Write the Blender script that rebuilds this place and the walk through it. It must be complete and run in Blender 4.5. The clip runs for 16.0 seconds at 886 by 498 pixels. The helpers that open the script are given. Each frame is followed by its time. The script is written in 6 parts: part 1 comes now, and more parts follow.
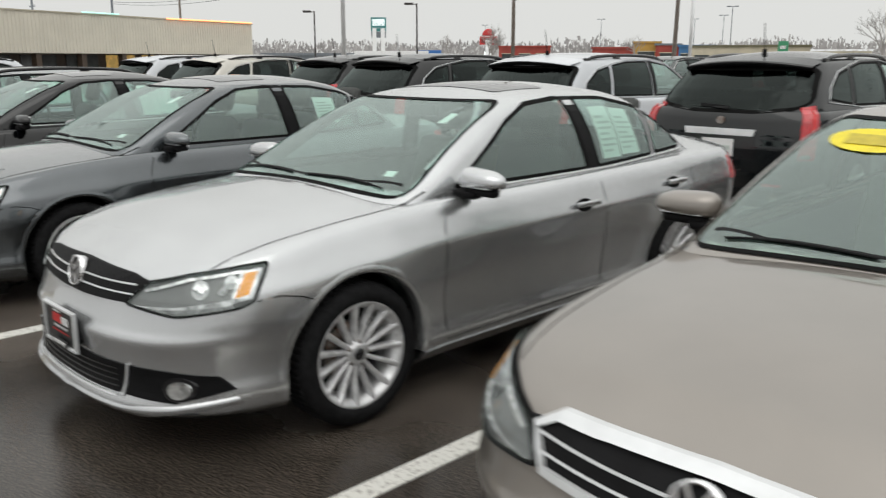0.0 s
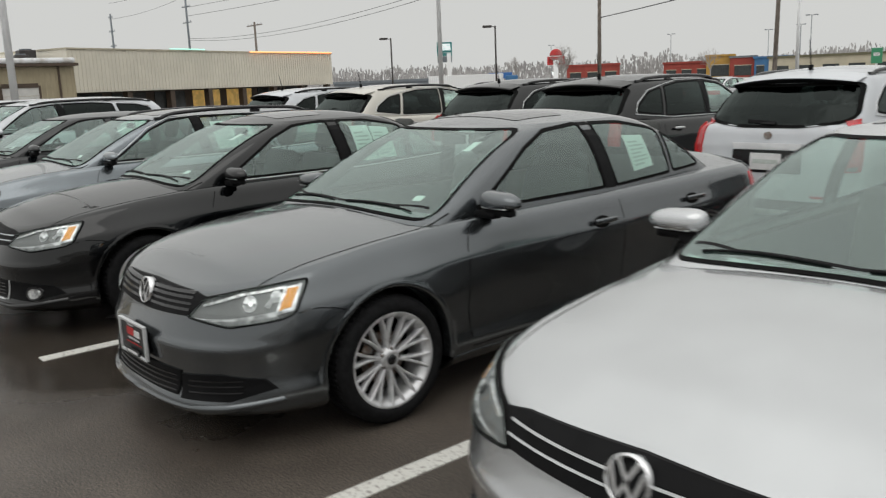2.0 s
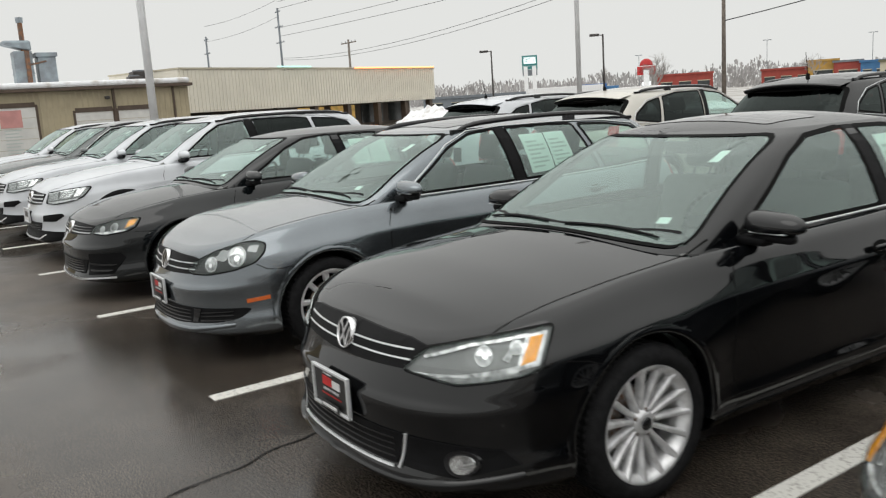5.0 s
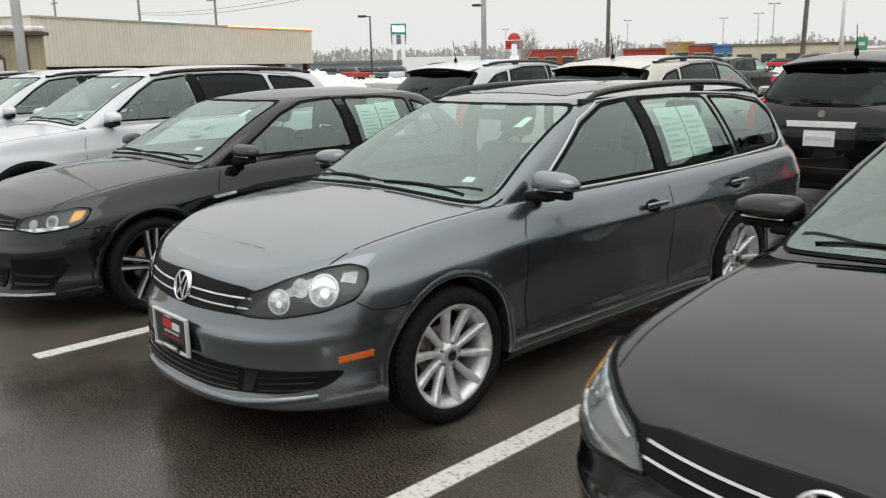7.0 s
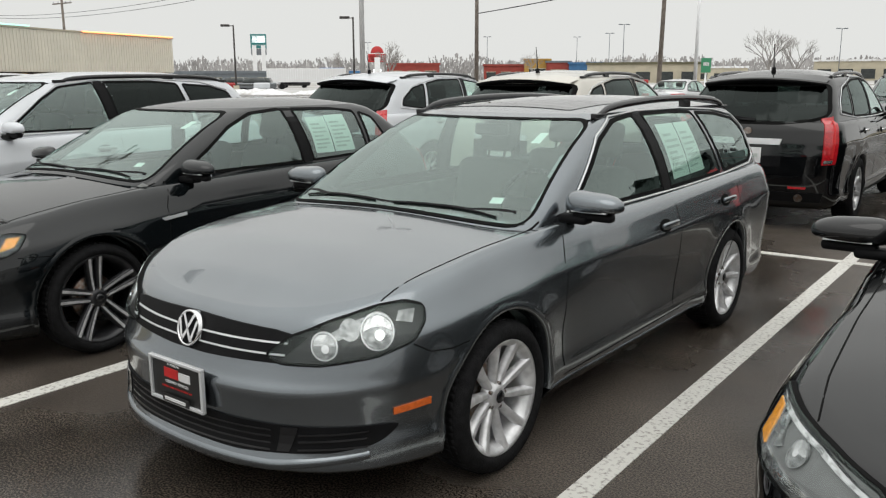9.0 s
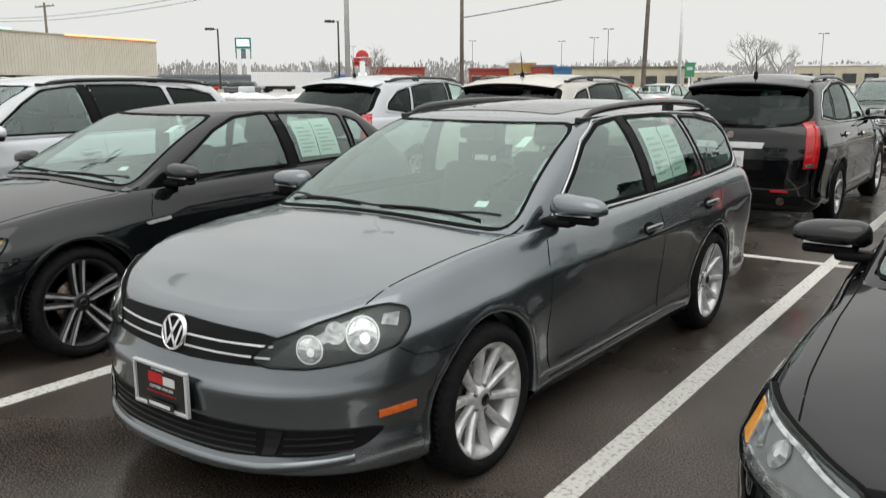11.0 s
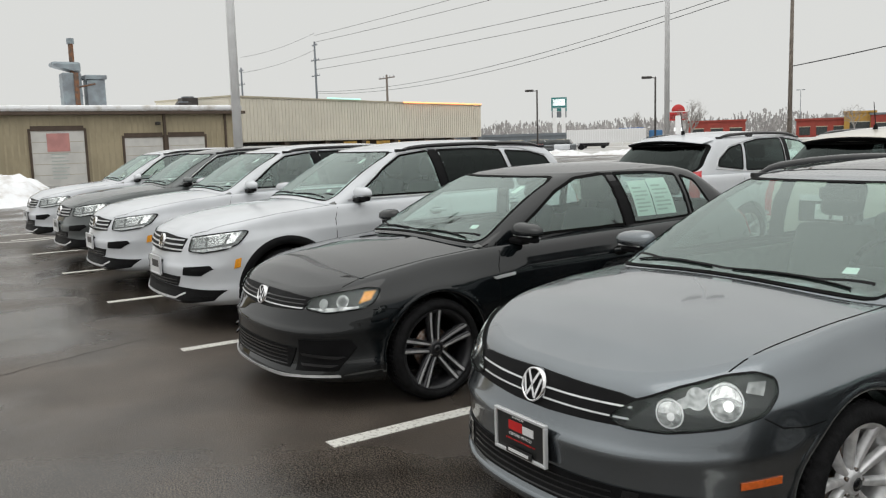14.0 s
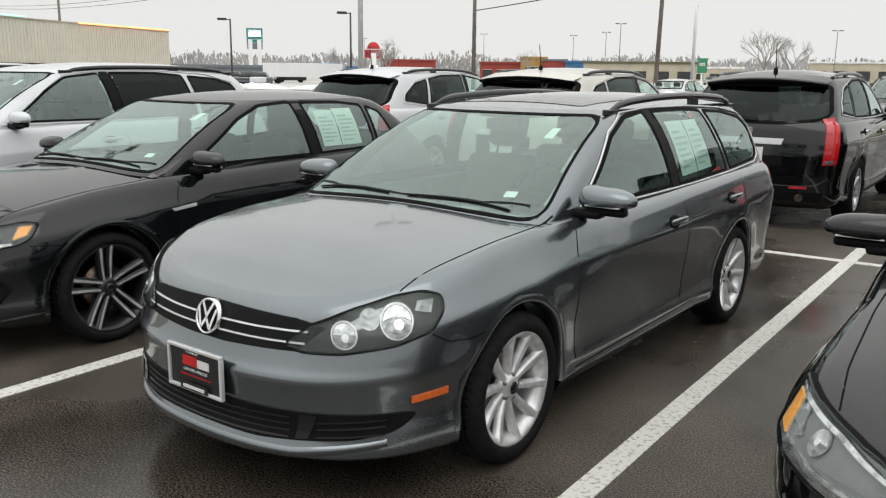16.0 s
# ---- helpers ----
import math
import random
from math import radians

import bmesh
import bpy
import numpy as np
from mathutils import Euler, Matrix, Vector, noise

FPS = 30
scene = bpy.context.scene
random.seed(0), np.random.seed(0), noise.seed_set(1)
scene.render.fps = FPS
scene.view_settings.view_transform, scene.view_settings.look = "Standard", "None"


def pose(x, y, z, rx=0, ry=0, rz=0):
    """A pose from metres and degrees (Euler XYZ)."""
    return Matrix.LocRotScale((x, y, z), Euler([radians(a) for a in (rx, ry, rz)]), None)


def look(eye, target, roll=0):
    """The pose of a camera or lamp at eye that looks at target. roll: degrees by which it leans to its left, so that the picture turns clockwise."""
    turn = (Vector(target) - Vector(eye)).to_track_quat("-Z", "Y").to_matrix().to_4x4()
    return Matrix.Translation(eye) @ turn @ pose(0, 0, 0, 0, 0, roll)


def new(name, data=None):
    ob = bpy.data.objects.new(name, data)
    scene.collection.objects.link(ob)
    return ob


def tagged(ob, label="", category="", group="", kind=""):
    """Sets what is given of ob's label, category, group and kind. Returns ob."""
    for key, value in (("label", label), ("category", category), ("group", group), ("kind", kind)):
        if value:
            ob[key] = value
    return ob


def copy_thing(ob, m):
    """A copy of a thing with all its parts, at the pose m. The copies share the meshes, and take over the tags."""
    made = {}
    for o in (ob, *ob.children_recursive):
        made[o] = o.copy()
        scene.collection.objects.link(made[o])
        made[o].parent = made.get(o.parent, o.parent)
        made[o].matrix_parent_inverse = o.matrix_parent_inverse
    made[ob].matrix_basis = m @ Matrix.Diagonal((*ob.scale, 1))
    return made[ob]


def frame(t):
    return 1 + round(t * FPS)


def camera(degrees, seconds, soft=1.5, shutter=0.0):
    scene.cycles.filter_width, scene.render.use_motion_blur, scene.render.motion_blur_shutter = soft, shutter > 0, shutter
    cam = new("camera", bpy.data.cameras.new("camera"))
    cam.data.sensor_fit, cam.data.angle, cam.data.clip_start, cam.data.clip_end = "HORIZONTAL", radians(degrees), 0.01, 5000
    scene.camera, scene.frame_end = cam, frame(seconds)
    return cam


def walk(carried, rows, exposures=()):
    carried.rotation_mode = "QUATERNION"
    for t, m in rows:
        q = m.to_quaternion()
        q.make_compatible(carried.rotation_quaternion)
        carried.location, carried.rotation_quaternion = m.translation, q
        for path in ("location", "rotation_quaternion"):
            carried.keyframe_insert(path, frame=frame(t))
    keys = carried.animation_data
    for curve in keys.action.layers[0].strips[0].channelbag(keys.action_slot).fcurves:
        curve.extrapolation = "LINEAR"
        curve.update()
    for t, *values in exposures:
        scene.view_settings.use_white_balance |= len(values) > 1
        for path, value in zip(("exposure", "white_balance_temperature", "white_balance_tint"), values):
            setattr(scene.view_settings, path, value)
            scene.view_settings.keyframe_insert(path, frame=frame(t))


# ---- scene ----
from mathutils.bvhtree import BVHTree

cam = camera(56.0, 16.0, 1.2, 0.4)
PATH = [
    (0, (12.134, -2.173, 1.591), (10.747, -0.802, 1.145), -0.0),
    (0.5, (11.487, -2.252, 1.621), (10.052, -0.933, 1.169), -0.3),
    (1, (10.884, -2.269, 1.602), (9.436, -0.966, 1.149), -0.9),
    (1.5, (10.269, -2.342, 1.617), (8.771, -1.077, 1.224), -2.9),
    (2, (9.693, -2.355, 1.652), (8.192, -1.092, 1.261), -2.3),
    (2.5, (9.048, -2.406, 1.636), (7.469, -1.217, 1.328), -2.4),
    (3, (8.433, -2.414, 1.624), (6.876, -1.198, 1.313), -1.9),
    (3.5, (7.803, -2.451, 1.623), (6.189, -1.309, 1.324), -1.8),
    (4, (7.168, -2.488, 1.633), (5.529, -1.384, 1.323), -2.2),
    (4.5, (6.528, -2.496, 1.625), (4.896, -1.386, 1.304), -2.3),
    (5, (5.857, -2.532, 1.621), (4.236, -1.413, 1.274), -3.7),
    (5.2, (5.619, -2.53, 1.579), (4.012, -1.392, 1.228), -3.4),
    (7.5, (2.967, -2.541, 1.611), (1.632, -1.114, 1.188), -0.9),
    (8, (2.703, -2.595, 1.612), (1.434, -1.1, 1.217), -0.5),
    (8.5, (2.566, -2.71, 1.613), (1.367, -1.159, 1.216), -0.4),
    (8.7, (2.561, -2.731, 1.608), (1.386, -1.162, 1.21), -0.4),
    (10.8, (2.57, -2.751, 1.586), (1.442, -1.154, 1.16), 0.1),
    (11, (2.57, -2.746, 1.6), (1.439, -1.145, 1.202), -0.1),
    (11.5, (2.573, -2.751, 1.605), (1.446, -1.124, 1.32), -0.4),
    (12, (2.579, -2.763, 1.609), (1.485, -1.109, 1.356), -0.3),
    (12.5, (2.578, -2.774, 1.604), (1.468, -1.13, 1.35), -0.3),
    (13, (2.546, -2.852, 1.628), (1.129, -1.464, 1.376), -1.2),
    (13.5, (2.533, -2.954, 1.663), (0.887, -1.848, 1.408), -1.9),
    (14, (2.491, -2.938, 1.64), (0.839, -1.841, 1.384), -1.7),
    (14.5, (2.481, -2.865, 1.616), (1.055, -1.497, 1.309), 0.4),
    (15, (2.5, -2.827, 1.604), (1.29, -1.282, 1.215), 1.1),
    (15.5, (2.506, -2.814, 1.593), (1.337, -1.245, 1.179), 0.6),
    (16, (2.51, -2.823, 1.587), (1.365, -1.236, 1.173), 0.6),
]
walk(cam, [(t, look(eye, target, roll)) for t, eye, target, roll in PATH], ((0, 0.0), (0.8, -0.02), (1.5, -0.25), (2.5, -0.15), (3.5, 0.02), (5, 0.08), (7.5, 0.17), (8, 0.15), (8.5, 0.06), (11, 0.14), (12, -0.1), (12.5, -0.1), (13.5, -0.05), (14, -0.05), (15, 0.15), (16, 0.17)))

# ---- world and light: a flat overcast winter sky ----
world = bpy.data.worlds.new("overcast")
scene.world = world
world.use_nodes = True
wn, wl = world.node_tree.nodes, world.node_tree.links
sky = wn.new("ShaderNodeTexSky")
sky.sky_type, sky.sun_disc, sky.sun_elevation, sky.sun_rotation = "NISHITA", False, radians(32), radians(200)
sat = wn.new("ShaderNodeHueSaturation")
sat.inputs["Saturation"].default_value, sat.inputs["Value"].default_value = 0.05, 0.35
wmix = wn.new("ShaderNodeMixRGB")
wmix.inputs[0].default_value = 0.9
wmix.inputs[2].default_value = (6.84, 6.90, 6.72, 1)
wl.new(sky.outputs[0], sat.inputs["Color"])
wl.new(sat.outputs[0], wmix.inputs[1])
wco, wsep, wrng, wgrad = wn.new("ShaderNodeTexCoord"), wn.new("ShaderNodeSeparateXYZ"), wn.new("ShaderNodeMapRange"), wn.new("ShaderNodeMixRGB")
wgrad.blend_type, wgrad.inputs[0].default_value = "MULTIPLY", 1
wrng.inputs[1].default_value, wrng.inputs[2].default_value, wrng.inputs[3].default_value, wrng.inputs[4].default_value = 0.22, 0.9, 1.0, 1.9
wl.new(wco.outputs["Generated"], wsep.inputs[0])
wl.new(wsep.outputs[2], wrng.inputs[0])
wl.new(wmix.outputs[0], wgrad.inputs[1])
wl.new(wrng.outputs[0], wgrad.inputs[2])
wl.new(wgrad.outputs[0], wn["Background"].inputs[0])
wn["Background"].inputs[1].default_value = 0.115
sun = new("sun", bpy.data.lights.new("sun", "SUN"))
sun.data.energy, sun.data.angle, sun.data.color = 0.7, radians(60), (1, 0.98, 0.95)
sun.matrix_world = look((0, 0, 30), (-9, 12, 0))


# ---- materials ----
def mat(name, color=(0.5, 0.5, 0.5), rough=0.5, metal=0.0, coat=0.0, noise_scale=0.0, vary=0.15, bump=0.0, bump_scale=200.0, second=None, spread=(0.4, 0.6), rough2=None, emit=0.0):
    m = bpy.data.materials.new(name)
    m.use_nodes = True
    n, l = m.node_tree.nodes, m.node_tree.links
    b = n["Principled BSDF"]
    b.inputs["Base Color"].default_value = (*color, 1)
    b.inputs["Roughness"].default_value = rough
    b.inputs["Metallic"].default_value = metal
    b.inputs["Coat Weight"].default_value = coat
    b.inputs["Coat Roughness"].default_value = 0.04
    co = n.new("ShaderNodeTexCoord")
    if noise_scale:
        t = n.new("ShaderNodeTexNoise")
        t.inputs["Scale"].default_value, t.inputs["Detail"].default_value = noise_scale, 8
        l.new(co.outputs["Object"], t.inputs["Vector"])
        r = n.new("ShaderNodeMapRange")
        r.inputs[1].default_value, r.inputs[2].default_value = spread
        l.new(t.outputs["Fac"], r.inputs[0])
        x = n.new("ShaderNodeMixRGB")
        x.inputs[1].default_value = (*color, 1)
        x.inputs[2].default_value = (*(second or [c * (1 - vary) for c in color]), 1)
        l.new(r.outputs[0], x.inputs[0])
        l.new(x.outputs[0], b.inputs["Base Color"])
        if rough2 is not None:
            q = n.new("ShaderNodeMapRange")
            q.inputs[3].default_value, q.inputs[4].default_value = rough, rough2
            l.new(r.outputs[0], q.inputs[0])
            l.new(q.outputs[0], b.inputs["Roughness"])
    if bump:
        t2 = n.new("ShaderNodeTexNoise")
        t2.inputs["Scale"].default_value, t2.inputs["Detail"].default_value = bump_scale, 4
        l.new(co.outputs["Object"], t2.inputs["Vector"])
        bp = n.new("ShaderNodeBump")
        bp.inputs["Strength"].default_value, bp.inputs["Distance"].default_value = bump, 0.01
        l.new(t2.outputs["Fac"], bp.inputs["Height"])
        l.new(bp.outputs[0], b.inputs["Normal"])
    if emit:
        b.inputs["Emission Color"].default_value = (*color, 1)
        b.inputs["Emission Strength"].default_value = emit
    return m


def paint(name, color, metal=0.35, rough=0.4):
    """Car paint: a flake base under clear coat, with a faint film of road dirt."""
    m = mat(name, color, rough, metal, 1.0, 2.5, 0.12, 0.0, second=[c * 0.88 + 0.003 for c in color], spread=(0.35, 0.75))
    n, l = m.node_tree.nodes, m.node_tree.links
    b = n["Principled BSDF"]
    b.inputs["Specular IOR Level"].default_value = 0.0
    b.inputs["Coat IOR"].default_value = 1.58
    t = n.new("ShaderNodeTexNoise")
    t.inputs["Scale"].default_value, t.inputs["Detail"].default_value = 35, 6
    r = n.new("ShaderNodeMapRange")
    r.inputs[1].default_value, r.inputs[2].default_value, r.inputs[3].default_value, r.inputs[4].default_value = 0.3, 0.8, 0.02, 0.07
    co = n.new("ShaderNodeTexCoord")
    l.new(co.outputs["Object"], t.inputs["Vector"])
    l.new(t.outputs["Fac"], r.inputs[0])
    l.new(r.outputs[0], b.inputs["Coat Roughness"])
    return m


def glass(name, tint, low=0.09, high=0.8):
    """Thin glass: clear with a tint, and a gloss that grows towards grazing sight."""
    m = bpy.data.materials.new(name)
    m.use_nodes = True
    n, l = m.node_tree.nodes, m.node_tree.links
    n.remove(n["Principled BSDF"])
    tr, gl, lw, mx = n.new("ShaderNodeBsdfTransparent"), n.new("ShaderNodeBsdfGlossy"), n.new("ShaderNodeLayerWeight"), n.new("ShaderNodeMixShader")
    pw, mr = n.new("ShaderNodeMath"), n.new("ShaderNodeMapRange")
    pw.operation, pw.inputs[1].default_value = "POWER", 3.5
    mr.inputs[3].default_value, mr.inputs[4].default_value = low, high
    tr.inputs[0].default_value = (*tint, 1)
    gl.inputs["Roughness"].default_value = 0.02
    gl.inputs["Color"].default_value = (0.87, 1.0, 0.965, 1)
    l.new(lw.outputs["Facing"], pw.inputs[0])
    l.new(pw.outputs[0], mr.inputs[0])
    l.new(mr.outputs[0], mx.inputs[0])
    l.new(tr.outputs[0], mx.inputs[1])
    l.new(gl.outputs[0], mx.inputs[2])
    l.new(mx.outputs[0], n["Material Output"].inputs[0])
    return m


M_SILVER = paint("silver_paint", (0.56, 0.57, 0.58), 0.85, 0.27)
M_GREY = paint("grey_paint", (0.112, 0.123, 0.131), 0.9, 0.22)
M_WAGON = paint("wagon_grey_paint", (0.182, 0.203, 0.220), 0.9, 0.22)
M_BLACK = paint("black_paint", (0.0018, 0.0021, 0.0027), 0.0)
M_CARBON = paint("carbon_paint", (0.0045, 0.006, 0.007), 0.0)
M_WHITE = paint("white_paint", (0.60, 0.62, 0.65), 0.0)
M_CREAM = paint("cream_paint", (0.60, 0.575, 0.52), 0.2)
M_TAN = paint("tan_paint", (0.27, 0.245, 0.22), 0.75, 0.36)
M_DARKGREY = paint("dark_grey_paint", (0.09, 0.10, 0.10), 0.4)
M_REDCAR = paint("red_paint", (0.35, 0.02, 0.02), 0.1)
M_TYRE = mat("tyre_rubber", (0.008, 0.008, 0.0085), 0.8, noise_scale=30, vary=-0.6, bump=0.4, bump_scale=120)
M_RIM = mat("silver_alloy", (0.74, 0.74, 0.75), 0.34, 0.5, noise_scale=18, vary=0.25)
M_RIMDARK = mat("black_alloy", (0.02, 0.02, 0.022), 0.3, 0.3, noise_scale=12, vary=-0.4)
M_BRAKE = mat("brake_steel", (0.25, 0.24, 0.23), 0.4, 0.9, noise_scale=40, second=(0.16, 0.1, 0.07))
M_CHROME = mat("chrome", (0.85, 0.85, 0.86), 0.08, 1.0, noise_scale=6, vary=0.08)
# half-diffuse pale silver: the sky's sheen on chrome is put into its colour
M_TRIM = mat("trim_with_painted_sheen", (0.72, 0.73, 0.74), 0.32, 0.45, noise_scale=9, vary=0.1)
M_PLASTIC = mat("black_plastic", (0.005, 0.005, 0.0055), 0.55, bump=0.15, bump_scale=500, noise_scale=10, vary=-0.4)
M_GLOSSBLACK = mat("gloss_black_trim", (0.006, 0.006, 0.007), 0.2, coat=0.25, noise_scale=8, vary=-0.3)
M_SEAM = mat("panel_gap_shadow", (0.003, 0.003, 0.003), 0.8, noise_scale=20, vary=-0.3)
M_GLASS = glass("car_glass", (0.72, 0.86, 0.81), 0.15, 0.9)
M_PRIVACY = glass("privacy_glass", (0.03, 0.035, 0.035), 0.022, 0.45)
M_LENS = glass("clear_lens", (0.95, 0.96, 0.96), 0.035, 0.28)
M_LAMPHOUSE = mat("lamp_housing", (0.20, 0.205, 0.205), 0.4, 0.2, noise_scale=6, second=(0.15, 0.152, 0.152))
# pale and dark mottle painted in for a concave reflector's reflections
M_REFLECT = mat("lamp_reflector_glints", (0.72, 0.73, 0.73), 0.22, 0.9, noise_scale=26, second=(0.30, 0.305, 0.305), spread=(0.44, 0.66))
M_LAMPDARK = mat("smoked_lamp_housing", (0.024, 0.025, 0.026), 0.35, 0.1, noise_scale=9, second=(0.015, 0.0155, 0.016))
# dimmer mottle, again reflections put into the colour
M_DIMREFLECT = mat("lamp_bowl_glints", (0.40, 0.41, 0.41), 0.25, 0.8, noise_scale=60, second=(0.16, 0.165, 0.165), spread=(0.4, 0.62))
M_ORANGE = mat("orange_side_reflector", (0.72, 0.14, 0.02), 0.25, coat=0.7, bump=0.3, bump_scale=160, noise_scale=60, vary=0.2)
M_AMBER = mat("amber_reflector", (0.95, 0.38, 0.02), 0.25, coat=0.7, bump=0.3, bump_scale=160, noise_scale=60, vary=0.2)
M_RED = mat("red_lamp", (0.55, 0.012, 0.02), 0.2, coat=0.8, noise_scale=50, vary=0.3)
M_SEAT = mat("dark_seat_cloth", (0.065, 0.067, 0.065), 0.85, noise_scale=60, vary=-0.4, bump=0.2)
M_DASH = mat("dashboard_plastic", (0.17, 0.175, 0.17), 0.7, noise_scale=25, vary=0.2, bump=0.15)
M_HEADLINER = mat("headliner_cloth", (0.42, 0.42, 0.40), 0.9, noise_scale=40, vary=0.1)
M_PAPER = mat("white_paper", (0.78, 0.84, 0.80), 0.8, noise_scale=5, vary=0.05)
M_INK = mat("printed_grey", (0.58, 0.63, 0.60), 0.8, noise_scale=50, vary=0.2)
M_PLATEBLACK = mat("plate_black", (0.012, 0.012, 0.012), 0.3, noise_scale=20, vary=-0.4)
M_PLATERED = mat("plate_red", (0.6, 0.02, 0.02), 0.35, noise_scale=20, vary=0.15)
M_PLATEWHITE = mat("plate_white", (0.75, 0.75, 0.75), 0.4, noise_scale=20, vary=0.1)
M_YELLOW = mat("yellow_sticker", (0.8, 0.66, 0.02), 0.5, noise_scale=20, vary=0.12)
M_OLIVEINK = mat("faded_ink", (0.55, 0.44, 0.04), 0.6, noise_scale=20, vary=0.2)
for m_ in (M_PLASTIC, M_TYRE, M_SEAM, M_SEAT):
    m_.node_tree.nodes["Principled BSDF"].inputs["Specular IOR Level"].default_value = 0.12
M_ROOFGLASS = mat("dark_roof_glass", (0.012, 0.012, 0.013), 0.06, coat=0.6, noise_scale=5, vary=-0.3)


# ---- helpers for parts ----
def mesh_of(bm, name, m, smooth=True):
    me = bpy.data.meshes.new(name)
    bm.to_mesh(me)
    bm.free()
    for mm in (m if isinstance(m, (list, tuple)) else [m]):
        me.materials.append(mm)
    me.polygons.foreach_set("use_smooth", [smooth] * len(me.polygons))
    return me


def part(name, bm, m, parent=None, label="", smooth=False):
    me = bm if isinstance(bm, bpy.types.Mesh) else mesh_of(bm, name, m, smooth)
    ob = new(name, me)
    if parent:
        ob.parent = parent
    if label:
        ob["label"] = label
    return ob


def box(x0, x1, y0, y1, z0, z1, bevel=0.0, bm=None):
    own = bm is None
    bm = bm or bmesh.new()
    r = bmesh.ops.create_cube(bm, size=1, matrix=Matrix.LocRotScale(((x0 + x1) / 2, (y0 + y1) / 2, (z0 + z1) / 2), None, (x1 - x0, y1 - y0, z1 - z0)))
    if bevel:
        es = list({e for v in r["verts"] for e in v.link_edges})
        bmesh.ops.bevel(bm, geom=es, offset=bevel, segments=2, affect="EDGES", profile=0.5)
    return bm


def cyl(p, q, r0, r1=None, n=16, bm=None, caps=True):
    bm = bm or bmesh.new()
    p, q = Vector(p), Vector(q)
    d = q - p
    m = Matrix.Translation((p + q) / 2) @ d.to_track_quat("Z", "Y").to_matrix().to_4x4()
    bmesh.ops.create_cone(bm, cap_ends=caps, segments=n, radius1=r0, radius2=r0 if r1 is None else r1, depth=d.length, matrix=m)
    return bm


def lathe(profile, n=48, axis="x"):
    """Turns (radius, along) pairs about the x axis."""
    bm = bmesh.new()
    rings = []
    for r, a in profile:
        rings.append([bm.verts.new((a, r * math.cos(2 * math.pi * i / n), r * math.sin(2 * math.pi * i / n))) for i in range(n)])
    for a, b in zip(rings, rings[1:]):
        for i in range(n):
            bm.faces.new((a[i], a[(i + 1) % n], b[(i + 1) % n], b[i]))
    bmesh.ops.recalc_face_normals(bm, faces=bm.faces)
    return bm


def inside(px, py, poly):
    hit = False
    for (x0, y0), (x1, y1) in zip(poly, poly[1:] + poly[:1]):
        if (y0 > py) != (y1 > py) and px < (x1 - x0) * (py - y0) / (y1 - y0) + x0:
            hit = not hit
    return hit


def rounded(poly, r=0.03, n=4):
    """Rounds the corners of a flat polygon."""
    out = []
    for i, p in enumerate(poly):
        p, a, b = Vector(p), Vector(poly[i - 1]), Vector(poly[(i + 1) % len(poly)])
        da, db = a - p, b - p
        ra, rb = min(r, da.length * 0.45), min(r, db.length * 0.45)
        s, e = p + da.normalized() * ra, p + db.normalized() * rb
        for k in range(n + 1):
            t = k / n
            q = s * (1 - t) ** 2 + p * 2 * t * (1 - t) + e * t ** 2
            out.append((q.x, q.y))
    return out


